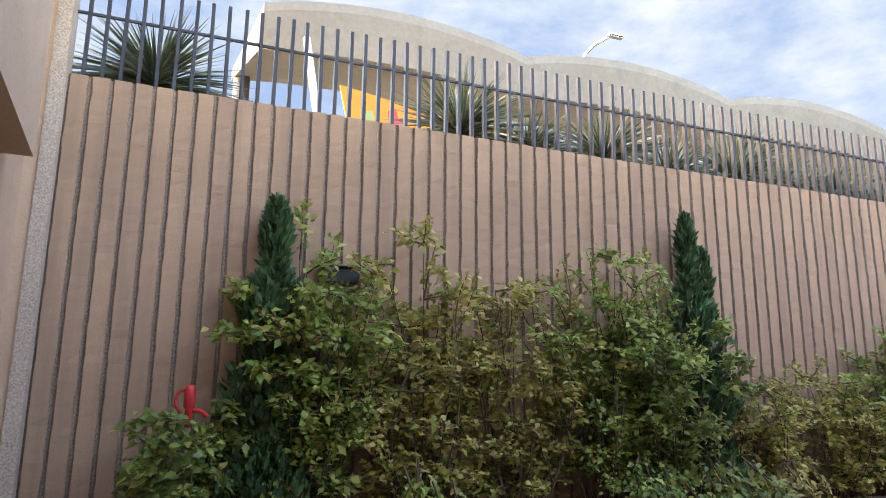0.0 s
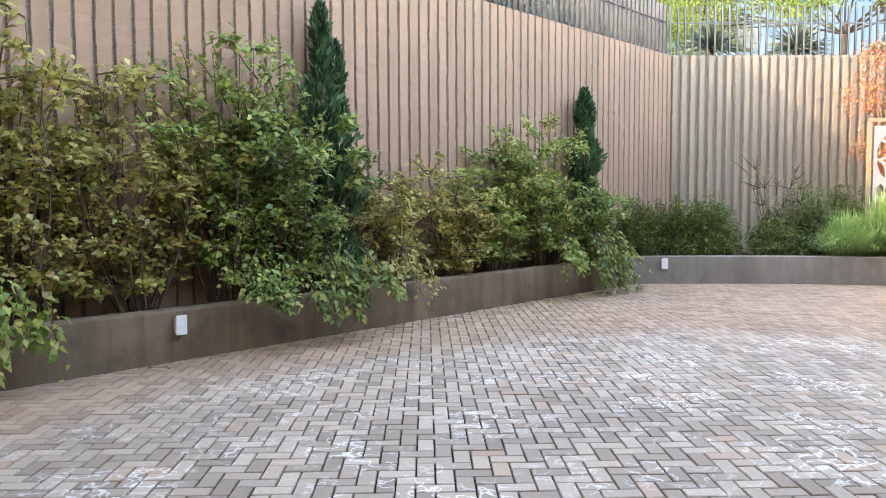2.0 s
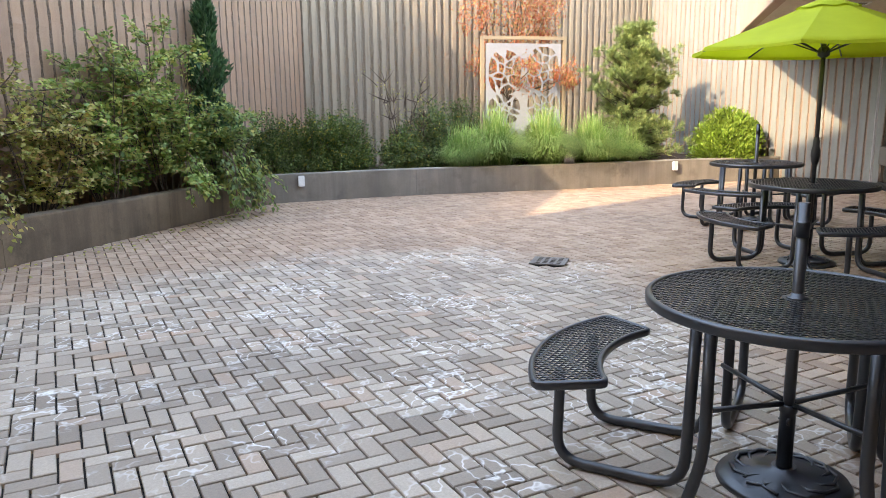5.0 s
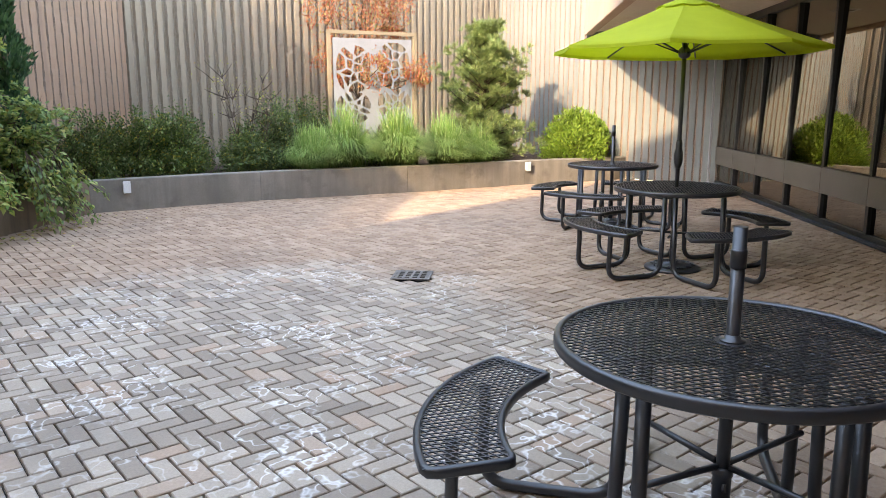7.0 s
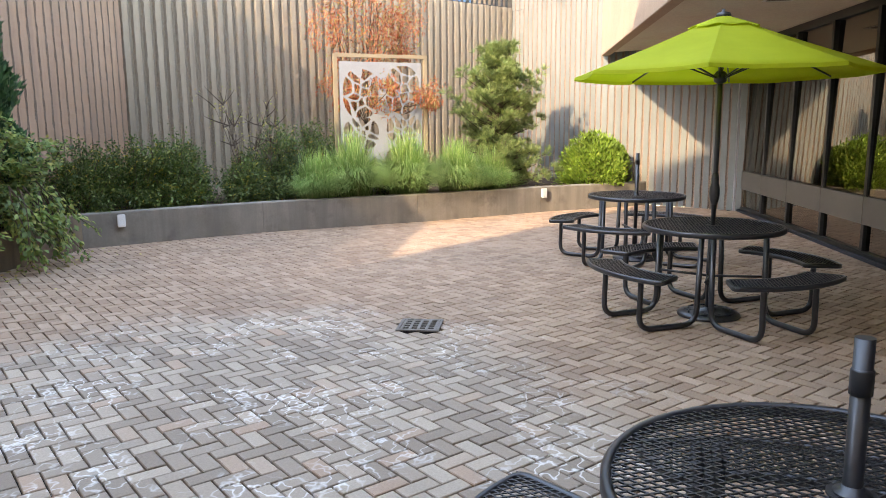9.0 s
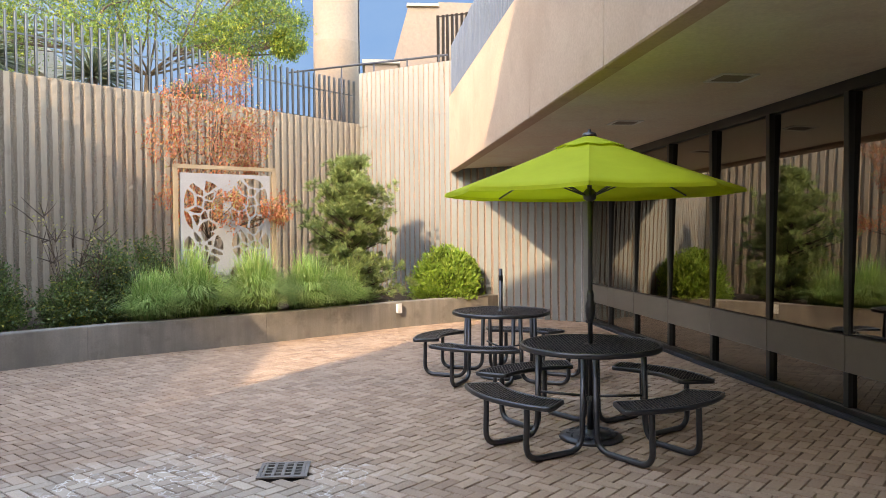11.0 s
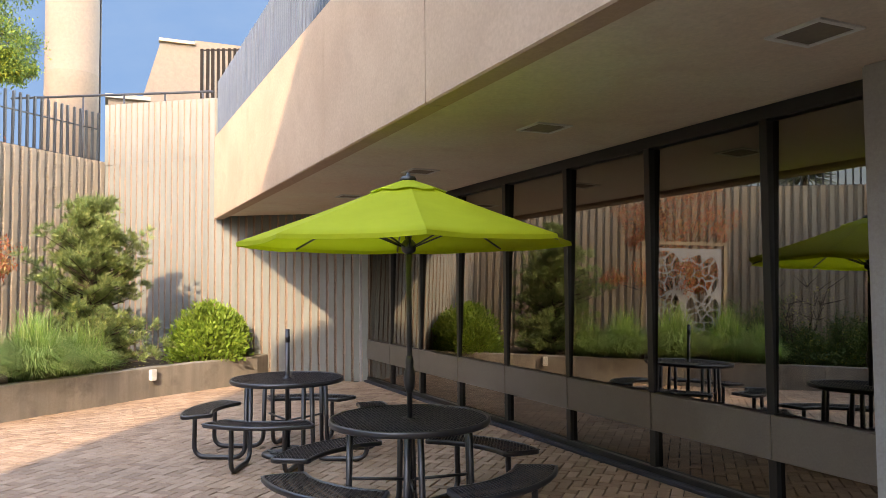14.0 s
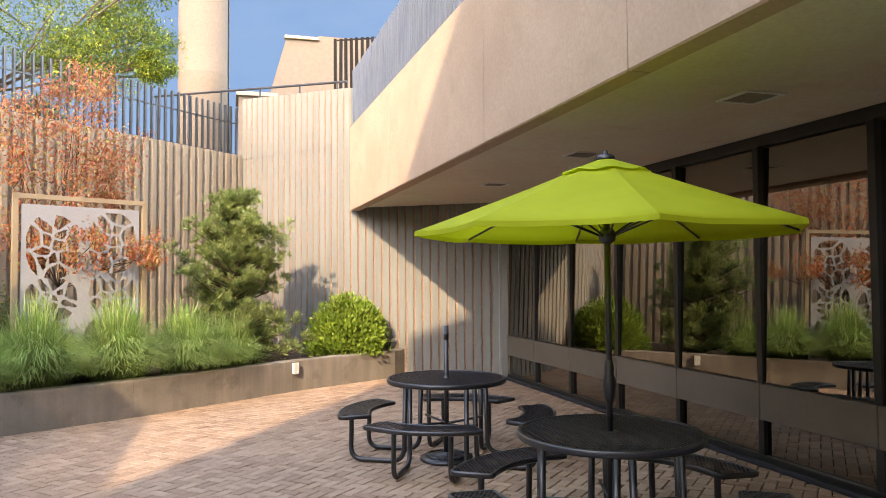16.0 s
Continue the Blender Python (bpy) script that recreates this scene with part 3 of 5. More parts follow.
lined(set_of("room_ceiling", slab([(-0.85, -10.7), (16.6, -10.7), (16.6, -0.18), (-0.85, -0.18)], 2.93, 2.98), M_DARKROOM, "dim room ceiling", "ceiling"))


# ---- fences ----
def bar_fence(name, p0, p1, z0, z1, pitch, wide, deep, material, label, rail_z, base=False):
    """Upright flat bars on a thin rail; each bar is a part."""
    p0, p1 = Vector((*p0, 0)), Vector((*p1, 0))
    L = (p1 - p0).length
    ang = math.degrees(math.atan2(p1.y - p0.y, p1.x - p0.x))
    e = thing(name, pose(p0.x, p0.y, z0, 0, 0, ang), label, "fence")
    for z in rail_z:
        part("rail", box(0, -0.012, z - z0 - 0.012, L, 0.012, z - z0 + 0.012), material, e)
    bar = bpy.data.meshes.new("bar")
    bm = box(-wide / 2, -deep / 2, 0.0, wide / 2, deep / 2, z1 - z0, 0.004)
    bm.to_mesh(bar)
    bm.free()
    bar.materials.append(material)
    n = int(L / pitch)
    rng = random.Random(len(name))
    for i in range(n + 1):
        part("bar", bar, None, e, "", pose(i * L / n, 0, 0, rng.uniform(-0.4, 0.4), rng.uniform(-0.5, 0.5), rng.uniform(-2, 2)))
    return e


bar_fence("fence", (-0.68, LEFT_Y + 0.1), (14.55, LEFT_Y + 0.1), WALL_TOP, 5.24, 0.153, 0.035, 0.06, M_FENCE, "blue-grey steel bar fence on top of the retaining wall", (WALL_TOP + 0.02, 4.90))
d_ = Vector((CORNER[0] - FOLD[0], CORNER[1] - FOLD[1])).normalized()
n_ = Vector((-d_.y, d_.x))
bar_fence("fence", (FOLD[0] + n_.x * 0.1 + 0.05, FOLD[1] + n_.y * 0.1), (CORNER[0] + n_.x * 0.1 - 0.1, CORNER[1] + n_.y * 0.1 + 0.06), WALL_TOP, 5.24, 0.146, 0.033, 0.055, M_STEEL, "dark steel bar fence along the planter wall top", (WALL_TOP + 0.02, 4.90))
bar_fence("balcony_rail", tuple(LINE @ Vector((4.0, BAL_Y - 0.06, 0)))[:2], tuple(LINE @ Vector((18.25, BAL_Y - 0.06, 0)))[:2], BAL_Z1, 5.47, 0.11, 0.03, 0.07, M_RAIL, "blue-grey flat-bar railing on the balcony front", (BAL_Z1 + 0.02, 5.13))
bar_fence("brown_rail", (19.43, -0.14), (18.26, -2.63), 5.23, 6.42, 0.11, 0.06, 0.05, M_BROWN, "dark brown slatted railing above the end wall", (5.28, 6.39))
hand = thing("pipe_handrail", pose(0, 0, 0), "grey pipe handrail on top of the end wall", "handrail")
q0, q1 = Vector((20.62, 1.32, 5.64)), Vector((18.75, -0.26, 5.41))
q2 = q1 + (q0 - q1) * 2.4
part("pipe", tube([q2, q1], 0.025), M_FENCE, hand)
for s, foot in ((0.1, 5.2), (0.5, 5.2), (0.96, 5.2), (1.45, 4.14), (1.9, 4.14), (2.38, 4.14)):
    q = q1 + (q0 - q1) * s
    part("post", tube([Vector((q.x, q.y, foot)), q], 0.018), M_FENCE, hand)


# ---- court furniture ----
def strands(bm, inside, ext, spacing, wide, thick, z, slope):
    """Crossing bars of expanded metal, cut to the shape that inside() tells."""
    for sgn in (1, -1):
        d = Vector((math.cos(slope), sgn * math.sin(slope)))
        n = Vector((-d.y, d.x))
        k = int(ext * 1.5 / spacing)
        for i in range(-k, k + 1):
            o = n * (i * spacing)
            run = None
            steps = int(ext * 3 / 0.012)
            for j in range(steps + 1):
                s = -ext * 1.5 + j * 0.012
                p = o + d * s
                ok = inside(p.x, p.y)
                if ok and run is None:
                    run = s
                if run is not None and (not ok or j == steps):
                    if s - run > 0.02:
                        a, b = o + d * run, o + d * s
                        h = n * (wide / 2)
                        vs = [bm.verts.new((q.x, q.y, zz)) for q, zz in ((a - h, z), (b - h, z), (b + h, z), (a + h, z), (a - h, z - thick), (b - h, z - thick), (b + h, z - thick), (a + h, z - thick))]
                        for idx in ((0, 1, 2, 3), (4, 7, 6, 5), (0, 4, 5, 1), (2, 6, 7, 3)):
                            bm.faces.new([vs[t] for t in idx])
                    run = None


def edge_band(bm, path, z0, z1, wide):
    """A closed rounded rim along plan points."""
    n = len(path)
    rings = []
    for i in range(n):
        a, b = Vector(path[i - 1]), Vector(path[(i + 1) % n])
        d = (b - a).normalized()
        o = Vector((d.y, -d.x))
        p = Vector(path[i])
        w, r = wide / 2, 0.007
        prof = [(w, z0 + r), (w, z1 - r), (w - r, z1), (-w + r, z1), (-w, z1 - r), (-w, z0 + r), (-w + r, z0), (w - r, z0)]
        rings.append([bm.verts.new((p.x + o.x * u, p.y + o.y * u, z)) for u, z in prof])
    for i in range(n):
        a, b = rings[i], rings[(i + 1) % n]
        for k in range(8):
            f = bm.faces.new((a[k], b[k], b[(k + 1) % 8], a[(k + 1) % 8]))
            f.smooth = True


R_TOP, S_IN, S_OUT, S_HALF = 0.548, 0.73, 1.005, radians(31)


def seat_outline(grow=0.0):
    pts = []
    for i in range(15):
        a = -S_HALF + 2 * S_HALF * i / 14
        pts.append(((S_OUT + grow) * math.cos(a), (S_OUT + grow) * math.sin(a)))
    for i in range(15):
        a = S_HALF - 2 * S_HALF * i / 14
        pts.append(((S_IN - grow) * math.cos(a), (S_IN - grow) * math.sin(a)))
    out = rounded([(*p, 0) for p in (pts[-1], *pts, pts[0])], 0.05, 2)[1:-1]
    return [(p.x, p.y) for p in out]


def seat_inside(x, y):
    r, a = math.hypot(x, y), math.atan2(y, x)
    return S_IN < r < S_OUT and abs(a) < S_HALF


def picnic_table(m, turn, pole_top, label, seats=(0, 1, 2, 3)):
    t = thing("picnic_table", m @ pose(0, 0, 0, 0, 0, turn), label, "table", "round tables with seats")
    bm = bmesh.new()
    edge_band(bm, [(R_TOP * math.cos(2 * math.pi * k / 48), R_TOP * math.sin(2 * math.pi * k / 48)) for k in range(48)], 0.725, 0.767, 0.028)
    top = part("tabletop", bm, M_STEEL, t, "round black rimmed top")
    bm = bmesh.new()
    strands(bm, lambda x, y: 0.05 < math.hypot(x, y) < R_TOP, R_TOP, 0.026, 0.0055, 0.004, 0.762, radians(32))
    part("mesh_grid", bm, M_STEEL, top, "expanded metal mesh")["kind"] = "stuff"
    part("hub_plate", lathe([(0.055, 0.757), (0.055, 0.7635)], 20), M_STEEL, top)
    sb = bmesh.new()
    strands(sb, seat_inside, 1.1, 0.025, 0.0055, 0.004, 0.457, radians(32))
    grid_me = bpy.data.meshes.new("mesh_grid")
    sb.to_mesh(grid_me)
    sb.free()
    grid_me.materials.append(M_STEEL)
    rb = bmesh.new()
    edge_band(rb, seat_outline()[::-1], 0.425, 0.461, 0.026)
    seat_me = bpy.data.meshes.new("seat")
    rb.to_mesh(seat_me)
    rb.free()
    seat_me.materials.append(M_STEEL)
    for q in range(4):
        rot = pose(0, 0, 0, 0, 0, 90 * q)
        part("brace", tube([(0.03, 0, 0.34), (0.40, 0, 0.36)], 0.011, 6), M_STEEL, t, "", rot @ pose(0, 0, 0, 0, 0, 45))
        if q not in seats:
            for sg in (1, -1):
                a1 = radians(37.5) * sg
                B = Vector((0.43 * math.cos(a1), 0.43 * math.sin(a1), 0))
                part("leg", tube(rounded([B + Vector((0, 0, 0.726)), B + Vector((0, 0, 0.2)), B * 1.22], 0.1, 4), 0.0225, 10), M_STEEL, t, "", rot)
            continue
        s = part("seat", seat_me, None, t, "curved black rimmed seat", rot)
        part("mesh_grid", grid_me, None, s)["kind"] = "stuff"
        for sg in (1, -1):
            a0, a1 = radians(16) * sg, radians(37.5) * sg
            A = Vector((0.89 * math.cos(a0), 0.89 * math.sin(a0), 0))
            B = Vector((0.43 * math.cos(a1), 0.43 * math.sin(a1), 0))
            d = (A - B).normalized()
            line = rounded([A + Vector((0, 0, 0.427)), A + Vector((0, 0, 0.3)) , A + d * 0.01 + Vector((0, 0, 0.024)), B + Vector((0, 0, 0.024)), B - d * 0.02 + Vector((0, 0, 0.726))], 0.13, 6)
            part("leg", tube(line, 0.0225, 10), M_STEEL, t, "", rot)
    if pole_top:
        part("centre_pole", tube([(0, 0, 0.05), (0, 0, pole_top)], 0.022, 12), M_STEEL, t, "dark umbrella post")
        part("pole_collar", lathe([(0.042, 0.764), (0.042, 0.768), (0.026, 0.771), (0.024, 0.785)], 16), M_STEEL, t)
        part("pole_cap", lathe([(0.0255, pole_top - 0.13), (0.0255, pole_top - 0.075), (0.023, pole_top - 0.07)], 12), M_STEEL, t)
    part("pole_sleeve", lathe([(0.03, 0.05), (0.03, 0.30), (0.034, 0.305), (0.034, 0.33), (0.028, 0.335)], 14), M_STEEL, t)
    part("knob", lathe([(0.006, 0.0), (0.006, 0.035), (0.018, 0.04), (0.018, 0.05)], 10), M_STEEL, t, "", pose(0.03, 0, 0.27, 0, 90, 150))
    base = part("umbrella_base", lathe([(0.25, 0.0), (0.255, 0.012), (0.245, 0.028), (0.2, 0.036), (0.14, 0.05), (0.05, 0.062), (0.045, 0.075)], 40), M_STEEL, t, "round cast base with scroll relief")
    for k in range(9):
        a = 2 * math.pi * k / 9
        pts = [(0.15 * math.cos(a + 0.16 * j) + 0.05 * math.cos(a * 2 + j), 0.15 * math.sin(a + 0.16 * j) + 0.05 * math.sin(a * 2 + j), 0.047 - 0.0015 * abs(j - 3)) for j in range(7)]
        part("scroll", tube(pts, 0.008, 5), M_STEEL, base)
    return t


picnic_table(pose(9.05, -0.385, 0), 27, 0, "round black mesh picnic table with curved seats under the umbrella")
picnic_table(pose(11.71, -0.125, 0), 60, 1.25, "round black mesh picnic table with curved seats and bare post")
picnic_table(pose(4.436, 0.367, 0), 80, 1.13, "round black mesh picnic table with a bare umbrella post", (0, 2, 3))


def umbrella(m):
    u = thing("patio_umbrella", m, "open lime-green patio umbrella on a dark pole", "umbrella")
    part("pole", tube([(0, 0, 0.34), (0, 0, 2.36)], 0.019, 12), M_STEEL, u)
    part("crank_housing", lathe([(0.02, 0.93), (0.034, 0.97), (0.042, 1.02), (0.04, 1.07), (0.028, 1.11), (0.03, 1.15), (0.022, 1.19)], 14), M_STEEL, u)
    part("hub", lathe([(0.022, 1.90), (0.05, 1.92), (0.055, 1.97), (0.03, 2.0)], 14), M_STEEL, u)
    part("finial", lathe([(0.05, 2.405), (0.06, 2.425), (0.05, 2.445), (0.015, 2.455), (0.012, 2.475)], 14), M_STEEL, u)
    R, Z1, Z0 = 1.18, 2.40, 1.985
    nr, ns = 10, 6
    for q in range(8):
        bm = bmesh.new()
        grid = {}
        a0, a1 = radians(28 + 45 * q), radians(28 + 45 * (q + 1))
        for k in range(ns + 1):
            s = k / ns
            for j in range(nr + 1):
                r = 0.10 + (R - 0.10) * j / nr
                p = Vector((r * math.cos(a0), r * math.sin(a0), 0)).lerp(Vector((r * math.cos(a1), r * math.sin(a1), 0)), s)
                f = j / nr
                z = Z1 + (Z0 - Z1) * (f ** 0.92) - 0.022 * 4 * s * (1 - s) * f * (1 - 0.4 * f)
                z += 0.010 * noise.noise(Vector((p.x * 3, p.y * 3, 4))) * math.sin(math.pi * s)
                inward = 1 - 0.02 * 4 * s * (1 - s) * f
                grid[k, j] = bm.verts.new((p.x * inward, p.y * inward, z))
            p = grid[k, nr].co
            grid[k, nr + 1] = bm.verts.new((p.x * 1.004, p.y * 1.004, p.z - 0.028))
        for k in range(ns):
            for j in range(nr + 1):
                fc = bm.faces.new((grid[k, j], grid[k, j + 1], grid[k + 1, j + 1], grid[k + 1, j]))
                fc.smooth = j < nr
        part("canopy_panel", bm, M_CANOPY, u, "lime-green fabric panel")
    bm = bmesh.new()
    g = {}
    for k in range(32):
        a = radians(28 + 360 * k / 32)
        for j in range(4):
            r = 0.02 + 0.25 * j / 3
            wave = 0.009 * math.cos(k * math.pi / 2 + 0.6) * j / 3
            g[k, j] = bm.verts.new((r * math.cos(a), r * math.sin(a), 2.428 - 0.094 * j / 3 + wave))
    for k in range(32):
        for j in range(3):
            fc = bm.faces.new((g[k, j], g[k, j + 1], g[(k + 1) % 32, j + 1], g[(k + 1) % 32, j]))
            fc.smooth = True
    part("vent_flap", bm, M_CANOPY, u)
    for k in range(8):
        a = radians(28 + 45 * k)
        c, s = math.cos(a), math.sin(a)
        rib = part("rib", tube([(0.05 * c, 0.05 * s, 2.385), (0.6 * c, 0.6 * s, 2.175), (1.175 * c, 1.175 * s, 1.975)], 0.008, 6), M_STEEL, u)
        part("strut", tube([(0.045 * c, 0.045 * s, 1.95), (0.58 * c, 0.58 * s, 2.17)], 0.007, 6), M_STEEL, rib)
    return u


umbrella(pose(9.05, -0.385, 0))

# floor drain
drain = thing("floor_drain", pose(8.49, 1.98, 0.012, 0, 0, 0) @ Matrix.Diagonal((0.74, 0.74, 1.0, 1.0)), "square iron floor drain grate set in the paving", "drain")
bm = bmesh.new()
for cx, cy, sx, sy in ((-0.215, 0, 0.03, 0.46), (0.215, 0, 0.03, 0.46), (0, -0.215, 0.4, 0.03), (0, 0.215, 0.4, 0.03)):
    put_box(bm, cx, cy, 0.0, sx, sy, 0.010)
part("surround", bm, M_GRATE, drain)
# solid black plate paints the shade of the opening under the bars
part("sump_plate", box(-0.2, -0.2, -0.03, 0.2, 0.2, -0.0125), M_MULL, drain, "black plate standing in for the shaded opening below the bars")
for i in range(5):
    part("grate_bar", box(-0.2, -0.197 + i * 0.09, -0.008, 0.2, -0.165 + i * 0.09, 0.004, 0.003), M_GRATE, drain)
for i in range(5):
    part("cross_bar", box(-0.197 + i * 0.0875, -0.2, -0.011, -0.17 + i * 0.0875, 0.2, 0.0025), M_GRATE, drain)


def outlet_box(x, y, z, rz, label):
    e = thing("outlet_box", pose(x, y, z, 0, 0, rz), label, "outlet box", "outlet boxes")
    part("body", box(-0.045, -0.05, -0.08, 0.045, 0.0, 0.08, 0.008, 2), M_WHITE, e)
    part("cover", box(-0.052, -0.064, -0.088, 0.052, -0.0505, 0.088, 0.006, 2), M_WHITE, e)


outlet_box(3.83, 7.005, 0.33, 0, "white weatherproof outlet box on the planter wall")
outlet_box(12.27, 6.69, 0.345, -47.5, "white weatherproof outlet box on the planter wall")
outlet_box(16.47, 0.90, 0.35, -53, "white weatherproof outlet box on the sunlit planter wall")

for x in (1.8, 4.35, 6.9, 9.45, 12.0, 14.55):
    e = thing("soffit_light", LINE @ pose(x, 1.10, SOFF_Z), "square recessed light with a pale metal trim", "ceiling light", "soffit lights")
    bm = bmesh.new()
    for cx, cy, sx, sy in ((-0.155, 0, 0.03, 0.34), (0.155, 0, 0.03, 0.34), (0, -0.155, 0.28, 0.03), (0, 0.155, 0.28, 0.03)):
        put_box(bm, cx, cy, -0.007, sx, sy, 0.012)
    part("trim", bm, M_WHITE, e)
    part("lens", box(-0.1395, -0.1395, -0.006, 0.1395, 0.1395, -0.001), M_DARKROOM, e, "unlit dark lens")

# red yard hydrant
hyd = thing("yard_hydrant", pose(0.565, 7.25, 0.38), "red yard hydrant head on a galvanised standpipe", "hydrant")
part("standpipe", tube([(0, 0, 0), (0, 0, 0.86)], 0.02, 10), M_GALV, hyd)
part("head", lathe([(0.024, 0.84), (0.03, 0.86), (0.03, 0.98), (0.045, 1.0), (0.045, 1.13), (0.03, 1.17)], 12), M_RED, hyd)
part("lever", tube(rounded([(0, 0, 1.14), (-0.09, 0, 1.12), (-0.11, 0, 1.02), (-0.06, 0, 0.94)], 0.04), 0.012, 8), M_RED, hyd)
part("spout", tube(rounded([(0, 0, 0.97), (0.1, -0.02, 0.97), (0.14, -0.03, 0.92)], 0.03), 0.018, 8), M_RED, hyd)

flood = thing("wall_floodlight", pose(1.83, 7.74, 2.59), "dark box floodlight fixed to the ribbed wall", "light fixture")
part("housing", box(-0.17, -0.2, -0.08, 0.17, 0.0, 0.06, 0.015, 2), M_MULL, flood)
part("visor", box(-0.19, -0.26, 0.061, 0.19, 0.0, 0.085, 0.008), M_STEEL, flood)


# pierced metal screen on a frame
def screen_panel(m, w, h):
    e = thing("art_screen", m, "pale metal screen with cut-out leaf veins in a tan frame", "garden screen")
    bm = bmesh.new()
    for cx, cz, sx, sz in ((-w / 2, h / 2, 0.06, h), (w / 2, h / 2, 0.06, h), (0, h + 0.0, w + 0.06, 0.06)):
        put_box(bm, cx, 0, cz, sx, 0.06, sz)
    part("surround", bm, M_TANFRAME, e, "tan square-tube frame")
    rng = random.Random(11)
    nx, nz = 150, 150
    W, H = w - 0.14, h - 0.16
    blobs = []
    for side in (-1, 1):
        for cx, cz, rx, rz in ((0.25, 0.775, 0.215, 0.185), (0.255, 0.47, 0.215, 0.125), (0.25, 0.20, 0.215, 0.145)):
            ex, ez = side * W * (cx + rng.uniform(-0.02, 0.02)), H * (cz + side * 0.015)
            cells = [(ex + rng.uniform(-0.05, 0.05) + W * rx * 0.8 * math.cos(k * 2.4) * math.sqrt((k + 0.6) / 13), ez + H * rz * 0.78 * math.sin(k * 2.4) * math.sqrt((k + 0.6) / 13) + rng.uniform(-0.05, 0.05)) for k in range(13)]
            blobs.append((ex, ez, W * rx, H * rz, cells))

    def pierced(x, z):
        for ex, ez, rx, rz, cells in blobs:
            if abs((x - ex) / rx) ** 2.4 + abs((z - ez) / rz) ** 2.4 < 1:
                ds = sorted(math.hypot(x - a, z - b) for a, b in cells)
                if ds[1] - ds[0] > 0.026:
                    return True
        return False

    verts, faces, idx = [], [], {}

    def vid(i, j, s):
        key = (i, j, s)
        if key not in idx:
            idx[key] = len(verts)
            verts.append((-W / 2 + W * i / nx, -0.006 if s else 0.006, 0.06 + H * j / nz))
        return idx[key]

    solid = {(i, j): not pierced(-W / 2 + W * (i + 0.5) / nx, H * (j + 0.5) / nz) for i in range(nx) for j in range(nz)}
    for (i, j), ok in solid.items():
        if not ok:
            continue
        faces.append((vid(i, j, 1), vid(i + 1, j, 1), vid(i + 1, j + 1, 1), vid(i, j + 1, 1)))
        faces.append((vid(i, j, 0), vid(i, j + 1, 0), vid(i + 1, j + 1, 0), vid(i + 1, j, 0)))
        for di, dj, a, b in ((-1, 0, (i, j), (i, j + 1)), (1, 0, (i + 1, j + 1), (i + 1, j)), (0, -1, (i + 1, j), (i, j)), (0, 1, (i, j + 1), (i + 1, j + 1))):
            if not solid.get((i + di, j + dj), False):
                faces.append((vid(*a, 1), vid(*b, 1), vid(*b, 0), vid(*a, 0)))
    part("sheet", mesh_of("sheet", verts, faces, M_PANEL), None, e, "pale sheet metal with cut-out veins")
    return e


screen_panel(pose(15.70, 3.71, 0.385, 0, 0, -59.7), 1.634, 2.385)


# ---- planting ----
def limb(rng, a, b, bend, n=5):
    a, b = Vector(a), Vector(b)
    off = Vector((rng.normal(0, bend), rng.normal(0, bend), rng.normal(0, bend * 0.4)))
    return [a.lerp(b, i / n) + off * math.sin(math.pi * i / n) for i in range(n + 1)]


def joined_tubes(lines, r0, r1, sides=5):
    """Many tapered stems in one bmesh."""
    vs, fs = [], []
    for pts in lines:
        base = len(vs)
        n = len(pts)
        for i, p in enumerate(pts):
            d = (Vector(pts[min(i + 1, n - 1)]) - Vector(pts[max(i - 1, 0)])).normalized()
            s = d.cross(Vector((0.3, 0.9, 0.2))).normalized()
            o = d.cross(s)
            r = r0 + (r1 - r0) * i / (n - 1)
            for k in range(sides):
                a = 2 * math.pi * k / sides
                q = Vector(p) + (s * math.cos(a) + o * math.sin(a)) * r
                vs.append((q.x, q.y, q.z))
        for i in range(n - 1):
            for k in range(sides):
                fs.append((base + i * sides + k, base + i * sides + (k + 1) % sides, base + (i + 1) * sides + (k + 1) % sides, base + (i + 1) * sides + k))
    return vs, fs


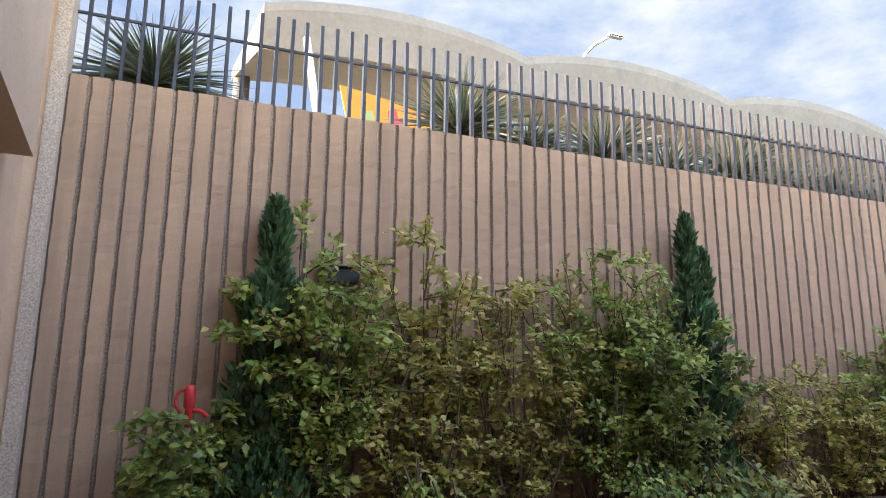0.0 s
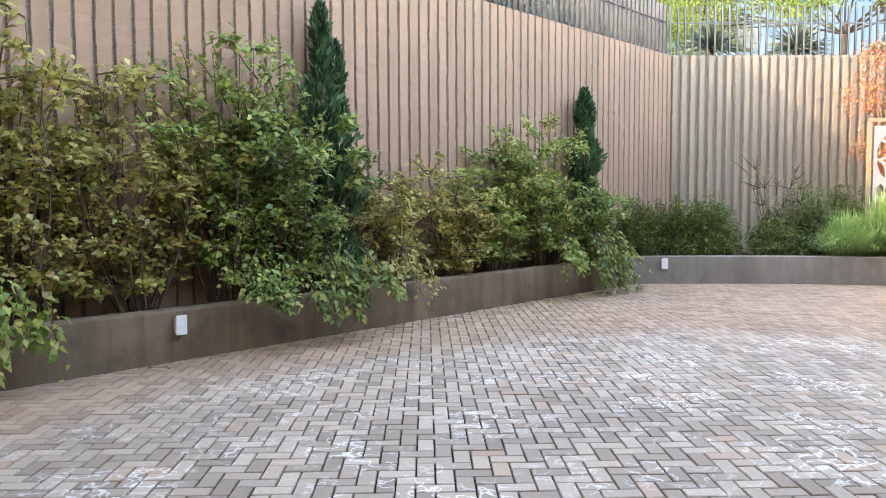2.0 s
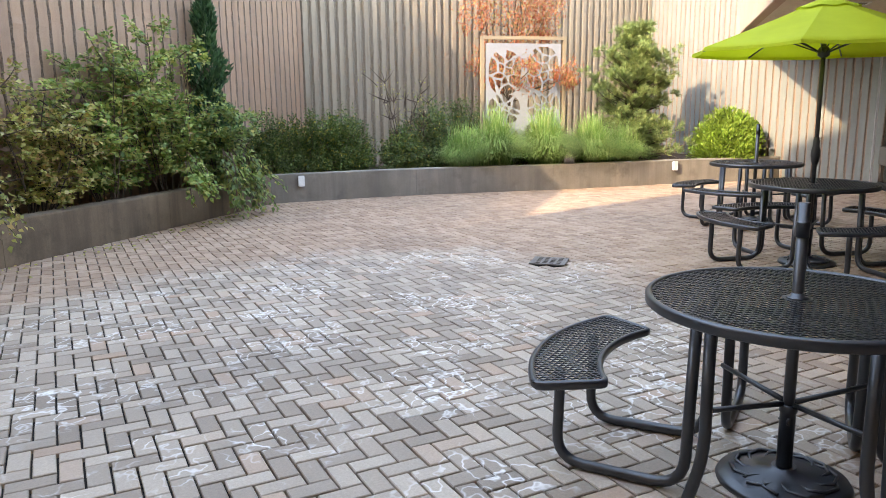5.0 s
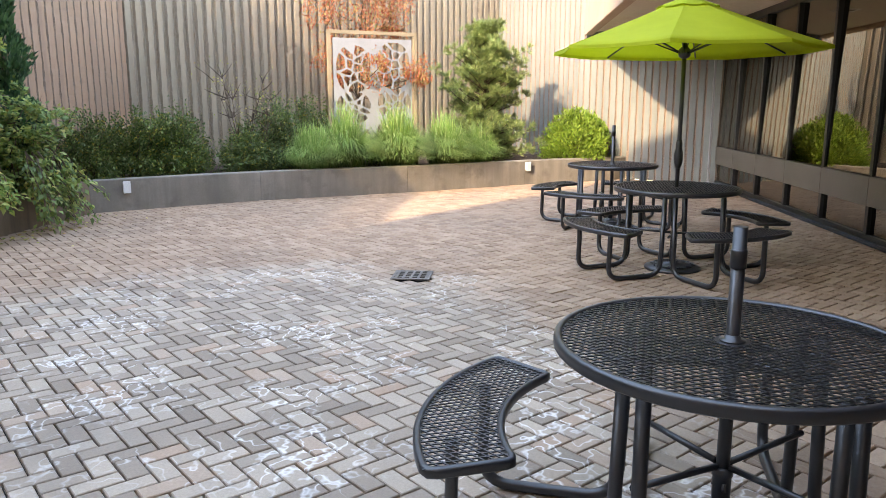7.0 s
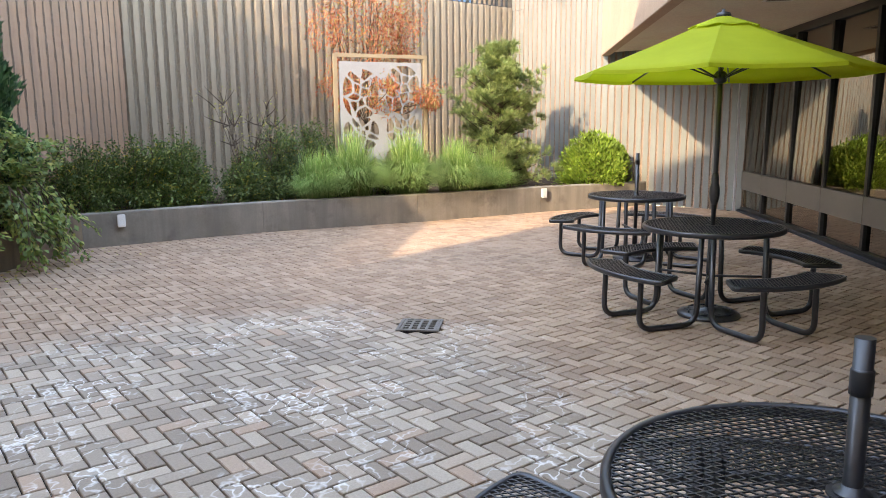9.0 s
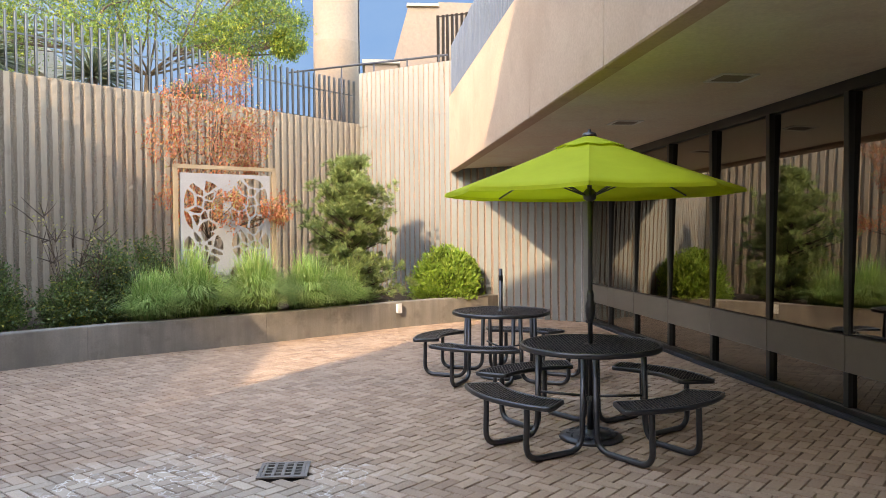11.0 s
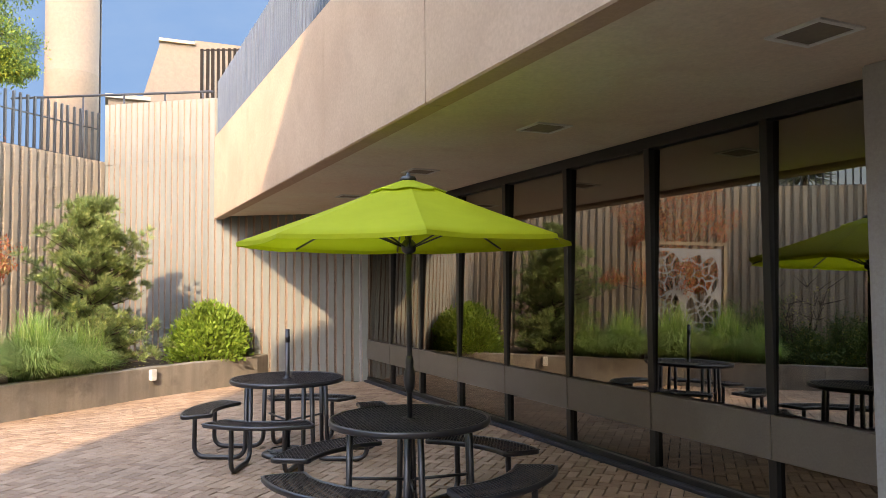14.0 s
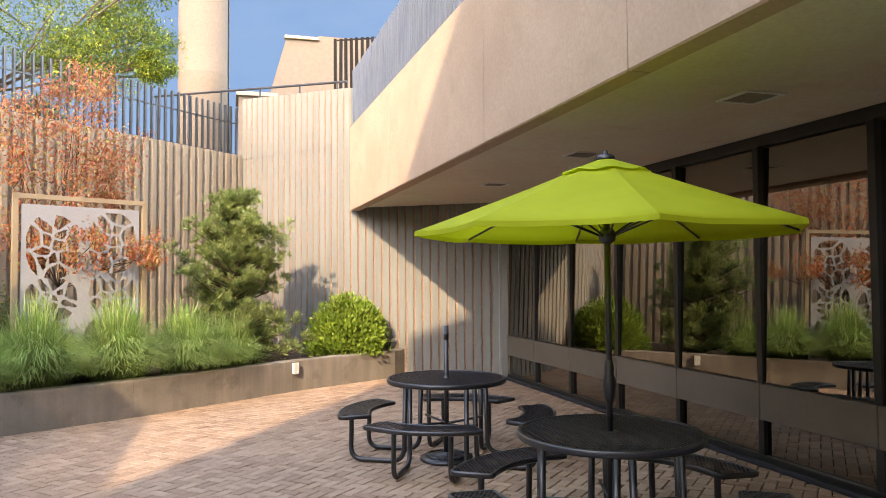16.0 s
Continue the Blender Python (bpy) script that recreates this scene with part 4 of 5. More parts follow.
def shrub(x, y, z, rx, ry, h, count, leaf, material, label, seed, stems=14, name="shrub", lean=(0, 0), spill=None, sprays=34):
    """An open shrub: arching stems, each ending in sprays of leaves."""
    rng = np.random.default_rng(seed)
    e = thing(name, pose(x, y, z), label, "shrub")
    lines, tips = [], []
    for i in range(stems):
        a = rng.uniform(0, 2 * math.pi)
        r = math.sqrt(rng.uniform(0.0, 1))
        top = (rx * r * math.cos(a) + lean[0], ry * r * math.sin(a) + lean[1], h * (1 - 0.32 * r * r) * rng.uniform(0.72, 1.08))
        ln = limb(rng, (top[0] * 0.25, top[1] * 0.25, 0), top, 0.10)
        lines.append(ln)
        for k in range(9):
            p = ln[rng.integers(1, 6)]
            w = outward(rng, 1)[0] * np.array([rx * 0.5, ry * 0.5, h * 0.2])
            q = (p.x + w[0], p.y + w[1], max(0.08, p.z + abs(w[2]) * 0.6 + w[2] * 0.5))
            tw = limb(rng, p, q, 0.03, 3)
            lines.append(tw)
            tips.append(tw)
    for s in spill or ():
        for k in range(7):
            p = (s[0] + rng.normal(0, 0.14), s[1] + rng.normal(0, 0.05) + 0.16, 0.32 + rng.uniform(0, 0.3))
            q = (p[0] + rng.normal(0, 0.12), s[1] - rng.uniform(0.02, 0.2), s[2] + rng.uniform(0.0, 0.3))
            tw = limb(rng, p, q, 0.04, 3)
            lines.append(tw)
            tips.append(tw)
    v, f = joined_tubes(lines, 0.010, 0.003, 4)
    part("stem_tangle", mesh_of("stem_tangle", v, f, M_WOOD), None, e)
    count = int(count * 1.6)
    T = np.array([[tuple(p) for p in t] for t in tips])
    which = rng.integers(0, len(T), count)
    s = rng.uniform(0.15, 1.0, count) * 3
    i0 = np.minimum(s.astype(int), 2)
    fr = (s - i0)[:, None]
    pos = T[which, i0] * (1 - fr) + T[which, i0 + 1] * fr + rng.normal(0, 0.035, (count, 3))
    way = (T[which, 3] - T[which, 0]) * 0.6 + outward(rng, count) * 0.5 * np.array([1, 1, 0.5]) + np.array([0, -0.05, 0.0])
    size = 0.96 * leaf * rng.uniform(0.5, 1.3, count)
    part("foliage", quads_of("foliage", leaves(rng, pos, way, size, 0.62, 0.12), material), None, e)
    return e


SOIL = 0.38
shrub(1.50, 7.45, SOIL, 0.71, 0.45, 2.44, 4200, 0.095, M_SHRUB, "tall leafy shrub turning bronze against the ribbed wall", 21, 16, lean=(0.1, -0.1), spill=[(0.95, -0.7, -0.25)])
shrub(0.54, 7.25, SOIL, 0.52, 0.32, 1.10, 1500, 0.10, M_SHRUB_GREEN, "low broad-leaved shrub beside the red hydrant", 22, 9)
shrub(2.64, 7.46, SOIL, 0.81, 0.43, 2.48, 4300, 0.085, M_SHRUB_DRY, "tall open shrub with dry yellowing leaves", 23, 18)
shrub(3.69, 7.46, SOIL, 0.81, 0.43, 2.20, 3800, 0.08, M_SHRUB_DRY, "open shrub with reddish stems and dry leaves", 24, 18)
shrub(4.55, 7.46, SOIL, 0.76, 0.43, 2.63, 3600, 0.08, M_SHRUB, "tall shrub with mixed green and tan leaves", 25, 16)
shrub(5.32, 7.28, SOIL, 0.90, 0.54, 2.10, 5600, 0.085, M_SHRUB_GREEN, "dense green shrub spilling over the planter wall", 26, 18, spill=[(0.1, -0.68, -0.2), (0.3, -0.68, -0.12), (-0.6, -0.62, 0.0)])
shrub(6.61, 7.38, SOIL, 0.66, 0.40, 1.29, 2600, 0.07, M_SHRUB_DRY, "lower rust-tinged shrub in the planter", 27, 14, spill=[(-0.2, -0.62, -0.12)])
shrub(7.66, 7.38, SOIL, 0.71, 0.40, 1.43, 2800, 0.07, M_SHRUB_DRY, "yellow and rust shrub in the planter", 28, 14)
shrub(8.71, 7.33, SOIL, 0.85, 0.43, 1.77, 4200, 0.075, M_SHRUB, "full green and tan shrub against the wall", 29, 16)
shrub(9.76, 7.28, SOIL, 0.90, 0.50, 2.29, 6000, 0.075, M_SHRUB, "tall full shrub with pale seed heads", 30, 18, spill=[(-0.1, -0.62, -0.1)])
shrub(10.48, 7.03, SOIL, 0.76, 0.54, 1.29, 4600, 0.075, M_SHRUB_GREEN, "bright green shrub spilling to the paving at the planter corner", 31, 14, spill=[(-0.1, -0.42, -0.3), (0.35, -0.42, -0.36), (0.15, -0.42, -0.15)])


def arborvitae(x, y, z, h, r, seed, twin=0.0):
    """A narrow evergreen built of upright flat sprays."""
    rng = np.random.default_rng(seed)
    e = thing("arborvitae", pose(x, y, z), "narrow dark green arborvitae standing against the wall", "conifer", "planter conifers")
    part("trunk", tube([(0, 0, 0), (0, 0, h * 0.5), (0, 0, h * 0.93)], [0.05, 0.035, 0.008], 6), M_WOOD, e)
    n = 6500
    t = rng.uniform(0.02, 1, n) ** 1.25
    prof = r * np.clip(1 - t, 0, 1) ** 0.62 * (0.75 + 0.25 * np.sin(t * 23 + rng.uniform(0, 6)))
    a = rng.uniform(0, 2 * math.pi, n)
    lobes = 1 + 0.16 * np.sin(a * 5 + t * 9) + 0.1 * np.sin(a * 9 - t * 17)
    rr = prof * lobes * np.sqrt(rng.uniform(0.35, 1, n))
    cx = np.zeros(n)
    tall = np.full(n, h)
    if twin:
        second = rng.uniform(0, 1, n) < 0.4
        cx = np.where(second, twin, 0.0)
        tall = np.where(second, h * 0.88, h)
    pos = np.stack([cx + rr * np.cos(a), rr * np.sin(a), 0.05 + t * tall * 0.97], 1)
    way = np.stack([np.cos(a) * 0.45, np.sin(a) * 0.45, np.full(n, 0.85)], 1) + rng.normal(0, 0.22, (n, 3))
    part("foliage", quads_of("foliage", leaves(rng, pos, way, rng.uniform(0.06, 0.13, n), 0.42, 0.0), M_CYP), None, e)


arborvitae(1.213, 7.5, SOIL, 2.85, 0.5, 41)
arborvitae(5.8, 7.5, SOIL, 3.2, 0.4, 42, 0.2)
arborvitae(11.07, 7.5, SOIL, 2.8, 0.5, 43)


def low_shrub(x, y, rx, h, count, seed, material=M_LOW, label="low dark evergreen shrub in the far planter"):
    rng = np.random.default_rng(seed)
    e = thing("evergreen_shrub", pose(x, y, SOIL, 0, 0, rng.uniform(0, 360)), label, "shrub")
    lines, T = [], []
    count = int(count * 4.0)
    for i in range(110):
        v = outward(rng, 1)[0]
        v[2] = abs(v[2])
        q = (v[0] * rx * rng.uniform(0.75, 1.05), v[1] * rx * 0.8 * rng.uniform(0.75, 1.05), 0.05 + v[2] * h * rng.uniform(0.7, 1.05))
        ln = limb(rng, (q[0] * 0.3, q[1] * 0.3, q[2] * 0.25), q, 0.04, 3)
        lines.append(ln)
        T.append([tuple(p) for p in ln])
    v, f = joined_tubes(lines, 0.007, 0.002, 4)
    part("stem_tangle", mesh_of("stem_tangle", v, f, M_WOOD), None, e)
    T = np.array(T)
    w = rng.integers(0, len(T), count)
    s = rng.uniform(0.9, 3, count)
    i0 = np.minimum(s.astype(int), 2)
    fr = (s - i0)[:, None]
    pos = T[w, i0] * (1 - fr) + T[w, i0 + 1] * fr + rng.normal(0, 0.05, (count, 3))
    way = (T[w, 3] - T[w, 0]) * 0.6 + outward(rng, count) * 0.5
    part("foliage", quads_of("foliage", leaves(rng, pos, way, rng.uniform(0.035, 0.075, count), 0.42, 0.15), material), None, e)


for k, (x, y, rx, h, c) in enumerate([(13.15, 7.00, 0.85, 1.04, 2600), (13.60, 6.65, 0.73, 0.95, 2400), (14.38, 6.89, 0.75, 1.09, 2400), (14.39, 5.63, 0.73, 0.80, 2300), (15.08, 5.44, 0.76, 1.30, 2400), (15.01, 4.60, 0.68, 0.75, 2000), (15.85, 4.90, 0.75, 1.28, 2800), (15.35, 4.75, 0.62, 0.76, 2000), (12.55, 7.36, 0.73, 0.99, 2000)]):
    low_shrub(x, y, rx, h, c, 60 + k)
low_shrub(15.70, 3.60, 0.38, 0.5, 500, 75, M_SHRUB_GREEN, "small yellow-green shrub at the planter edge")

# bare twiggy shrub
rngb = np.random.default_rng(80)
bare = thing("bare_shrub", pose(14.53, 5.72, SOIL), "nearly leafless twiggy shrub with reddish stems", "shrub")
lines = []
for i in range(9):
    a = rngb.uniform(0, 6.28)
    top = (0.5 * math.cos(a), 0.5 * math.sin(a), rngb.uniform(1.2, 1.75))
    ln = limb(rngb, (0.05 * math.cos(a), 0.05 * math.sin(a), 0), top, 0.08)
    lines.append(ln)
    for k in range(7):
        p = ln[rngb.integers(2, 6)]
        lines.append(limb(rngb, p, p + Vector((rngb.normal(0, 0.16), rngb.normal(0, 0.16), rngb.uniform(0.05, 0.3))), 0.02, 3))
v, f = joined_tubes(lines, 0.011, 0.003, 4)
part("stem_tangle", mesh_of("stem_tangle", v, f, M_WOOD), None, bare)
P_ = np.array([tuple(l[-1]) for l in lines])
pos = P_[rngb.integers(0, len(P_), 260)] + rngb.normal(0, 0.05, (260, 3))
part("foliage", quads_of("foliage", leaves(rngb, pos, outward(rngb, 260), rngb.uniform(0.03, 0.05, 260), 0.6), M_SHRUB_DRY), None, bare)


def grass_clump(x, y, r, h, count, seed):
    """A fountain of thin arching blades, each of three quads."""
    rng = np.random.default_rng(seed)
    e = thing("fountain_grass", pose(x, y, SOIL), "arching green fountain grass clump with pale tips", "grass", "fountain grass clumps")
    a = rng.uniform(0, 2 * math.pi, count)
    reach = r * np.sqrt(rng.uniform(0.02, 1, count))
    top = h * rng.uniform(0.45, 1.15, count) * (1.12 - 0.45 * reach / r)
    b = rng.normal(0, 0.10, (count, 2))
    out = np.stack([np.cos(a), np.sin(a)], 1)
    side = np.stack([-out[:, 1], out[:, 0], np.zeros(count)], 1) * 0.0042
    P = []
    for s in (0.0, 0.4, 0.72, 1.0):
        z = top * (1.9 * s - s * s * (0.75 + 0.65 * reach / r))
        q = np.concatenate([b + out * (reach * s ** 1.5)[:, None], z[:, None]], 1)
        P.append(q)
    q = []
    for i, (w0, w1) in enumerate(((1, 1), (1, 0.8), (0.8, 0.15))):
        q.append(np.stack([P[i] - side * w0, P[i + 1] - side * w1, P[i + 1] + side * w1, P[i] + side * w0], 1))
    part("tuft", quads_of("tuft", np.concatenate(q), M_GRASS), None, e)


for k, (x, y, r, h) in enumerate([(14.50, 4.55, 0.55, 0.75), (14.88, 4.06, 0.80, 1.05), (15.42, 3.22, 0.88, 1.06), (15.98, 2.42, 0.86, 0.92), (16.40, 1.90, 0.62, 0.72)]):
    grass_clump(x, y, r, h, 4800, 90 + k)


def pine(x, y, h, r, seed):
    rng = np.random.default_rng(seed)
    e = thing("pine", pose(x, y, SOIL), "young sunlit pine with tufted needles", "conifer")
    part("trunk", tube([(0, 0, 0), (0.03, 0, h * 0.5), (0, 0.02, h)], [0.06, 0.04, 0.01], 7), M_WOOD, e)
    lines, tufts = [], []
    for i in range(230):
        t = rng.uniform(0.0, 0.98) ** 1.1
        a = rng.uniform(0, 6.283)
        lump = 0.86 + 0.22 * math.sin(2 * a + 7 * t) + 0.17 * math.sin(5 * a - 14 * t)
        L = r * (0.80 + 0.5 * t) * (1 - t ** 1.35) * lump * rng.uniform(0.5, 1.15) + 0.05
        p = Vector((0, 0, h * t * 0.96))
        q = p + Vector((math.cos(a) * L, math.sin(a) * L, L * (0.15 + 0.6 * t) + 0.04))
        ln = limb(rng, p, q, 0.04, 4)
        lines.append(ln)
        for k in range(12):
            c = ln[4 if k < 5 else 3 if k < 9 else rng.integers(1, 3)]
            tufts.append((c.x + rng.normal(0, 0.055), c.y + rng.normal(0, 0.055), c.z + rng.uniform(-0.04, 0.12), math.cos(a) * 0.5, math.sin(a) * 0.5))
    v, f = joined_tubes(lines, 0.014, 0.005, 4)
    part("branchwork", mesh_of("branchwork", v, f, M_WOOD), None, e)
    T = np.array(tufts)
    n = len(T) * 34
    w = np.repeat(np.arange(len(T)), 34)
    pos = T[w, :3] + rng.normal(0, 0.012, (n, 3))
    way = outward(rng, n) * 0.75 + np.stack([T[w, 3], T[w, 4], np.full(n, 0.65)], 1)
    part("needle_mass", quads_of("needle_mass", leaves(rng, pos, way, rng.uniform(0.07, 0.13, n), 0.10, 0.0, 0.05), M_PINE), None, e)


pine(17.45, 1.78, 2.72, 1.16, 101)

# bright round shrub by the end wall
rngx = np.random.default_rng(110)
bush = thing("round_shrub", pose(17.80, -0.10, SOIL), "bright yellow-green rounded shrub in full sun", "shrub")
n = 15000
seeds = outward(rngx, 170)
seeds[:, 2] = np.abs(seeds[:, 2]) ** 0.8
reach = rngx.uniform(0.78, 1.10, 170)
w_id = rngx.integers(0, 170, n)
v = seeds[w_id] + rngx.normal(0, 0.13, (n, 3))
v /= np.linalg.norm(v, axis=1, keepdims=True)
v[:, 2] = np.abs(v[:, 2])
pos = v * np.array([0.70, 0.70, 0.94]) * (reach[w_id] * rngx.uniform(0.72, 1.03, n))[:, None] + np.array([0, 0, 0.03])
part("foliage", quads_of("foliage", leaves(rngx, pos, v * 0.8 + np.array([0, 0, 0.5]) + outward(rngx, n) * 0.6, rngx.uniform(0.055, 0.10, n), 0.5, 0.02), M_BOX), None, bush)
lines = [limb(rngx, (0, 0, 0), tuple(p * 0.9), 0.05, 4) for p in pos[:60]]
v, f = joined_tubes(lines, 0.010, 0.004, 4)
part("stem_tangle", mesh_of("stem_tangle", v, f, M_WOOD), None, bush)


def leaf_tree(name, m, trunk_h, lobes, count, leaf, material, label, seed, r0, spread=0.5, clump=60, wide=0.45):
    """A branching tree: lobes are (x, y, z, radius) of the crown, hollowed with gaps between leaf clumps."""
    rng = np.random.default_rng(seed)
    e = thing(name, m, label, "tree")
    first = lobes[0]
    part("trunk", tube(limb(rng, (0, 0, 0), (first[0] * 0.3, first[1] * 0.3, trunk_h), 0.05, 5), [r0, r0 * 0.9, r0 * 0.8, r0 * 0.7, r0 * 0.62, r0 * 0.5], 9), M_WOOD, e)
    lines, centres = [], []
    root = Vector((first[0] * 0.3, first[1] * 0.3, trunk_h))
    for lx, ly, lz, lr in lobes:
        ln = limb(rng, root, (lx, ly, lz), 0.15 * lr, 5)
        lines.append(ln)
        for k in range(clump):
            v = outward(rng, 1)[0] * lr * rng.uniform(0.35, 1.0) ** 0.6
            c = Vector((lx + v[0], ly + v[1], lz + v[2] * 0.8))
            if k % 7 == 0:
                lines.append(limb(rng, ln[rng.integers(2, 6)], c, 0.06 * lr, 4))
            centres.append((*c, lr))
    v, f = joined_tubes(lines, r0 * 0.2, r0 * 0.04, 5)
    part("branchwork", mesh_of("branchwork", v, f, M_WOOD), None, e)
    C = np.array(centres)
    w = rng.integers(0, len(C), count)
    pos = C[w, :3] + rng.normal(0, 1, (count, 3)) * (C[w, 3] * 0.16 * spread * 2)[:, None]
    way = outward(rng, count) + np.array([0, 0, -0.3])
    part("crown", quads_of("crown", leaves(rng, pos, way, leaf * rng.uniform(0.6, 1.3, count), wide, 0.2), material), None, e)


leaf_tree("autumn_tree", pose(16.35, 4.12, SOIL) @ Matrix.Diagonal((0.80, 0.80, 0.93, 1)), 1.3, [(0.0, 0, 3.3, 0.75), (-0.25, 0.1, 2.6, 0.7), (0.35, -0.35, 3.7, 0.6), (0.3, -0.25, 2.8, 0.75), (0.55, -0.5, 3.1, 0.6), (-0.55, 0.45, 2.1, 0.5), (0.1, -0.1, 4.35, 0.4), (0.8, -0.75, 2.9, 0.4), (0.05, -0.5, 1.75, 0.4), (0.95, -1.3, 1.75, 0.3), (-0.7, 0.2, 1.7, 0.25), (-0.85, 0.7, 3.1, 0.5), (1.0, -0.9, 3.5, 0.5), (-0.5, 0.45, 3.8, 0.5), (0.45, -0.4, 4.5, 0.5), (-0.95, -0.6, 1.85, 0.42), (-0.35, -1.45, 1.9, 0.36)], 12500, 0.066, M_REDLEAF, "small autumn tree with orange-red leaves behind the screen", 120, 0.05, 0.6, 18)
leaf_tree("shade_tree", pose(26.5, 8.0, 4.14), 2.4, [(0, 0, 5.4, 2.4), (-1.5, 2.4, 4.6, 2.1), (1.2, -2.4, 4.4, 1.9), (-0.5, 4.3, 4.3, 2.1), (0.5, 1.0, 7.2, 2.4), (-2.2, 0.6, 3.6, 1.4), (-0.8, -2.3, 3.3, 1.1), (-1.8, 3.8, 3.2, 1.3), (-1.0, 6.2, 5.0, 1.8), (0.2, -3.6, 4.3, 1.1), (-0.6, -3.9, 5.6, 0.9), (-0.4, -4.2, 3.3, 0.5)], 62000, 0.095, M_TREELEAF, "yellow-green shade tree on the upper ground behind the fence", 130, 0.2, 0.5, 48)
leaf_tree("shade_tree", pose(38.0, 22.0, 4.14), 2.4, [(0, 0, 5.5, 2.8), (-2.0, 2.0, 5.0, 2.4), (1.5, -2.2, 5.0, 2.2), (0, 0, 7.6, 2.2)], 9000, 0.22, M_TREELEAF, "distant yellow-green tree on the upper ground", 131, 0.2, 0.55, 50)


def yucca(x, y, r, seed, count=320):
    rng = np.random.default_rng(seed)
    e = thing("yucca", pose(x, y, 4.14), "spiky grey-green yucca rosette behind the fence", "yucca", "yuccas")
    n = count
    v = outward(rng, n)
    v[:, 2] = np.abs(v[:, 2]) * 1.1 - 0.3
    L = r * rng.uniform(0.75, 1.08, n)[:, None]
    c = np.array([0, 0, 0.5 * r])
    base = c + v * 0.06
    mid = c + v * L * 0.5
    tip = c + v * L + np.array([0, 0, -0.10]) * L
    s = np.cross(v, rng.normal(0, 1, (n, 3)))
    s /= np.linalg.norm(s, axis=1, keepdims=True)
    s *= 0.014
    q = np.concatenate([np.stack([base - s, mid - s, mid + s, base + s], 1), np.stack([mid - s, tip - s * 0.08, tip + s * 0.08, mid + s], 1)])
    part("rosette", quads_of("rosette", q, M_YUCCA), None, e)["kind"] = "stuff"
    part("stump", lathe([(0.09, 0.0), (0.1, 0.15), (0.07, 0.52 * r)], 8), M_WOOD, e)


for k, (x, y, r) in enumerate([(0.07, 8.95, 1.21), (3.64, 8.95, 1.21), (4.63, 9.05, 0.98), (5.76, 8.95, 1.12), (6.89, 9.05, 0.98), (8.01, 8.95, 1.16), (9.05, 9.05, 1.02), (10.08, 9.05, 1.12), (11.30, 9.05, 1.07), (12.53, 9.05, 1.12), (13.75, 9.05, 1.07), (15.86, 7.56, 0.85), (17.23, 6.32, 0.85), (18.83, 4.99, 0.68)]):
    yucca(x, y, r, 150 + k)

# ---- beyond the walls ----
pav = thing("shell_pavilion", pose(0.33, 0, 0.15), "pale open pavilion with a scalloped shell roof", "pavilion")
for k, x0 in enumerate([1.6, 7.65, 13.7, 19.75, 25.8, 31.85]):
    bm = bmesh.new()
    n = 14
    P = []
    for i in range(n + 1):
        s = i / n
        x = x0 + 6.05 * s
        lift = 0.42 * math.sin(math.pi * s) ** 0.8
        P.append([bm.verts.new((x, 15.0, 9.32 + lift)), bm.verts.new((x, 15.0, 9.12 + lift)), bm.verts.new((x, 15.25, 8.4 + lift * 0.5)), bm.verts.new((x, 21.0, 10.2 + lift * 0.5)), bm.verts.new((x, 21.0, 10.5 + lift)), bm.verts.new((x, 15.5, 9.4 + lift))])
    for a, b in zip(P, P[1:]):
        for q in range(6):
            fc = bm.faces.new((a[q], b[q], b[(q + 1) % 6], a[(q + 1) % 6]))
    bm.faces.new(P[0])
    bm.faces.new(P[-1][::-1])
    bmesh.ops.recalc_face_normals(bm, faces=bm.faces)
    part("roof_shell", bm, M_SHELL, pav)
    part("column", tube([(x0 + 0.2, 20.2, 4.16), (x0 + 0.2, 20.2, 10.0)], 0.22, 12), M_SHELL, pav)
part("mast", tube([(2.8, 13.2, 4.0), (2.15, 13.2, 7.75)], 0.07, 8), M_WHITE, pav, "white leaning post")
mural = thing("mural_board", pose(3.12, 13.0, 4.16), "orange painted board with red and green shapes", "mural")
bm = bmesh.new()
vs = [bm.verts.new((x, y, z)) for y in (-0.03, 0.03) for x, z in ((0.55, 0.3), (2.1, 0.3), (2.0, 2.55), (-0.05, 2.85))]
for q in ((0, 1, 2, 3), (7, 6, 5, 4), (0, 4, 5, 1), (1, 5, 6, 2), (2, 6, 7, 3), (3, 7, 4, 0)):
    bm.faces.new([vs[i] for i in q])
bmesh.ops.recalc_face_normals(bm, faces=bm.faces)
board = part("board", bm, M_ORANGE, mural)
part("leg", box(0.7, -0.03, 0, 0.78, 0.03, 0.3), M_WHITE, mural)
part("leg", box(1.9, -0.03, 0, 1.98, 0.03, 0.3), M_WHITE, mural)
for pts, mt in (([(0.85, 2.5), (1.0, 2.56), (1.05, 2.4), (1.2, 2.34), (1.07, 2.24), (1.08, 2.08), (0.94, 2.18), (0.8, 2.12), (0.87, 2.28)], M_RED), ([(0.4, 2.4), (0.55, 2.46), (0.6, 2.28), (0.45, 2.2)], M_GREENP), ([(1.3, 2.0), (1.5, 2.1), (1.55, 1.85), (1.35, 1.75)], M_GREENP)):
    bm = bmesh.new()
    bm.faces.new([bm.verts.new((x, -0.036, z)) for x, z in pts])
    part("painted_shape", bm, mt, board)

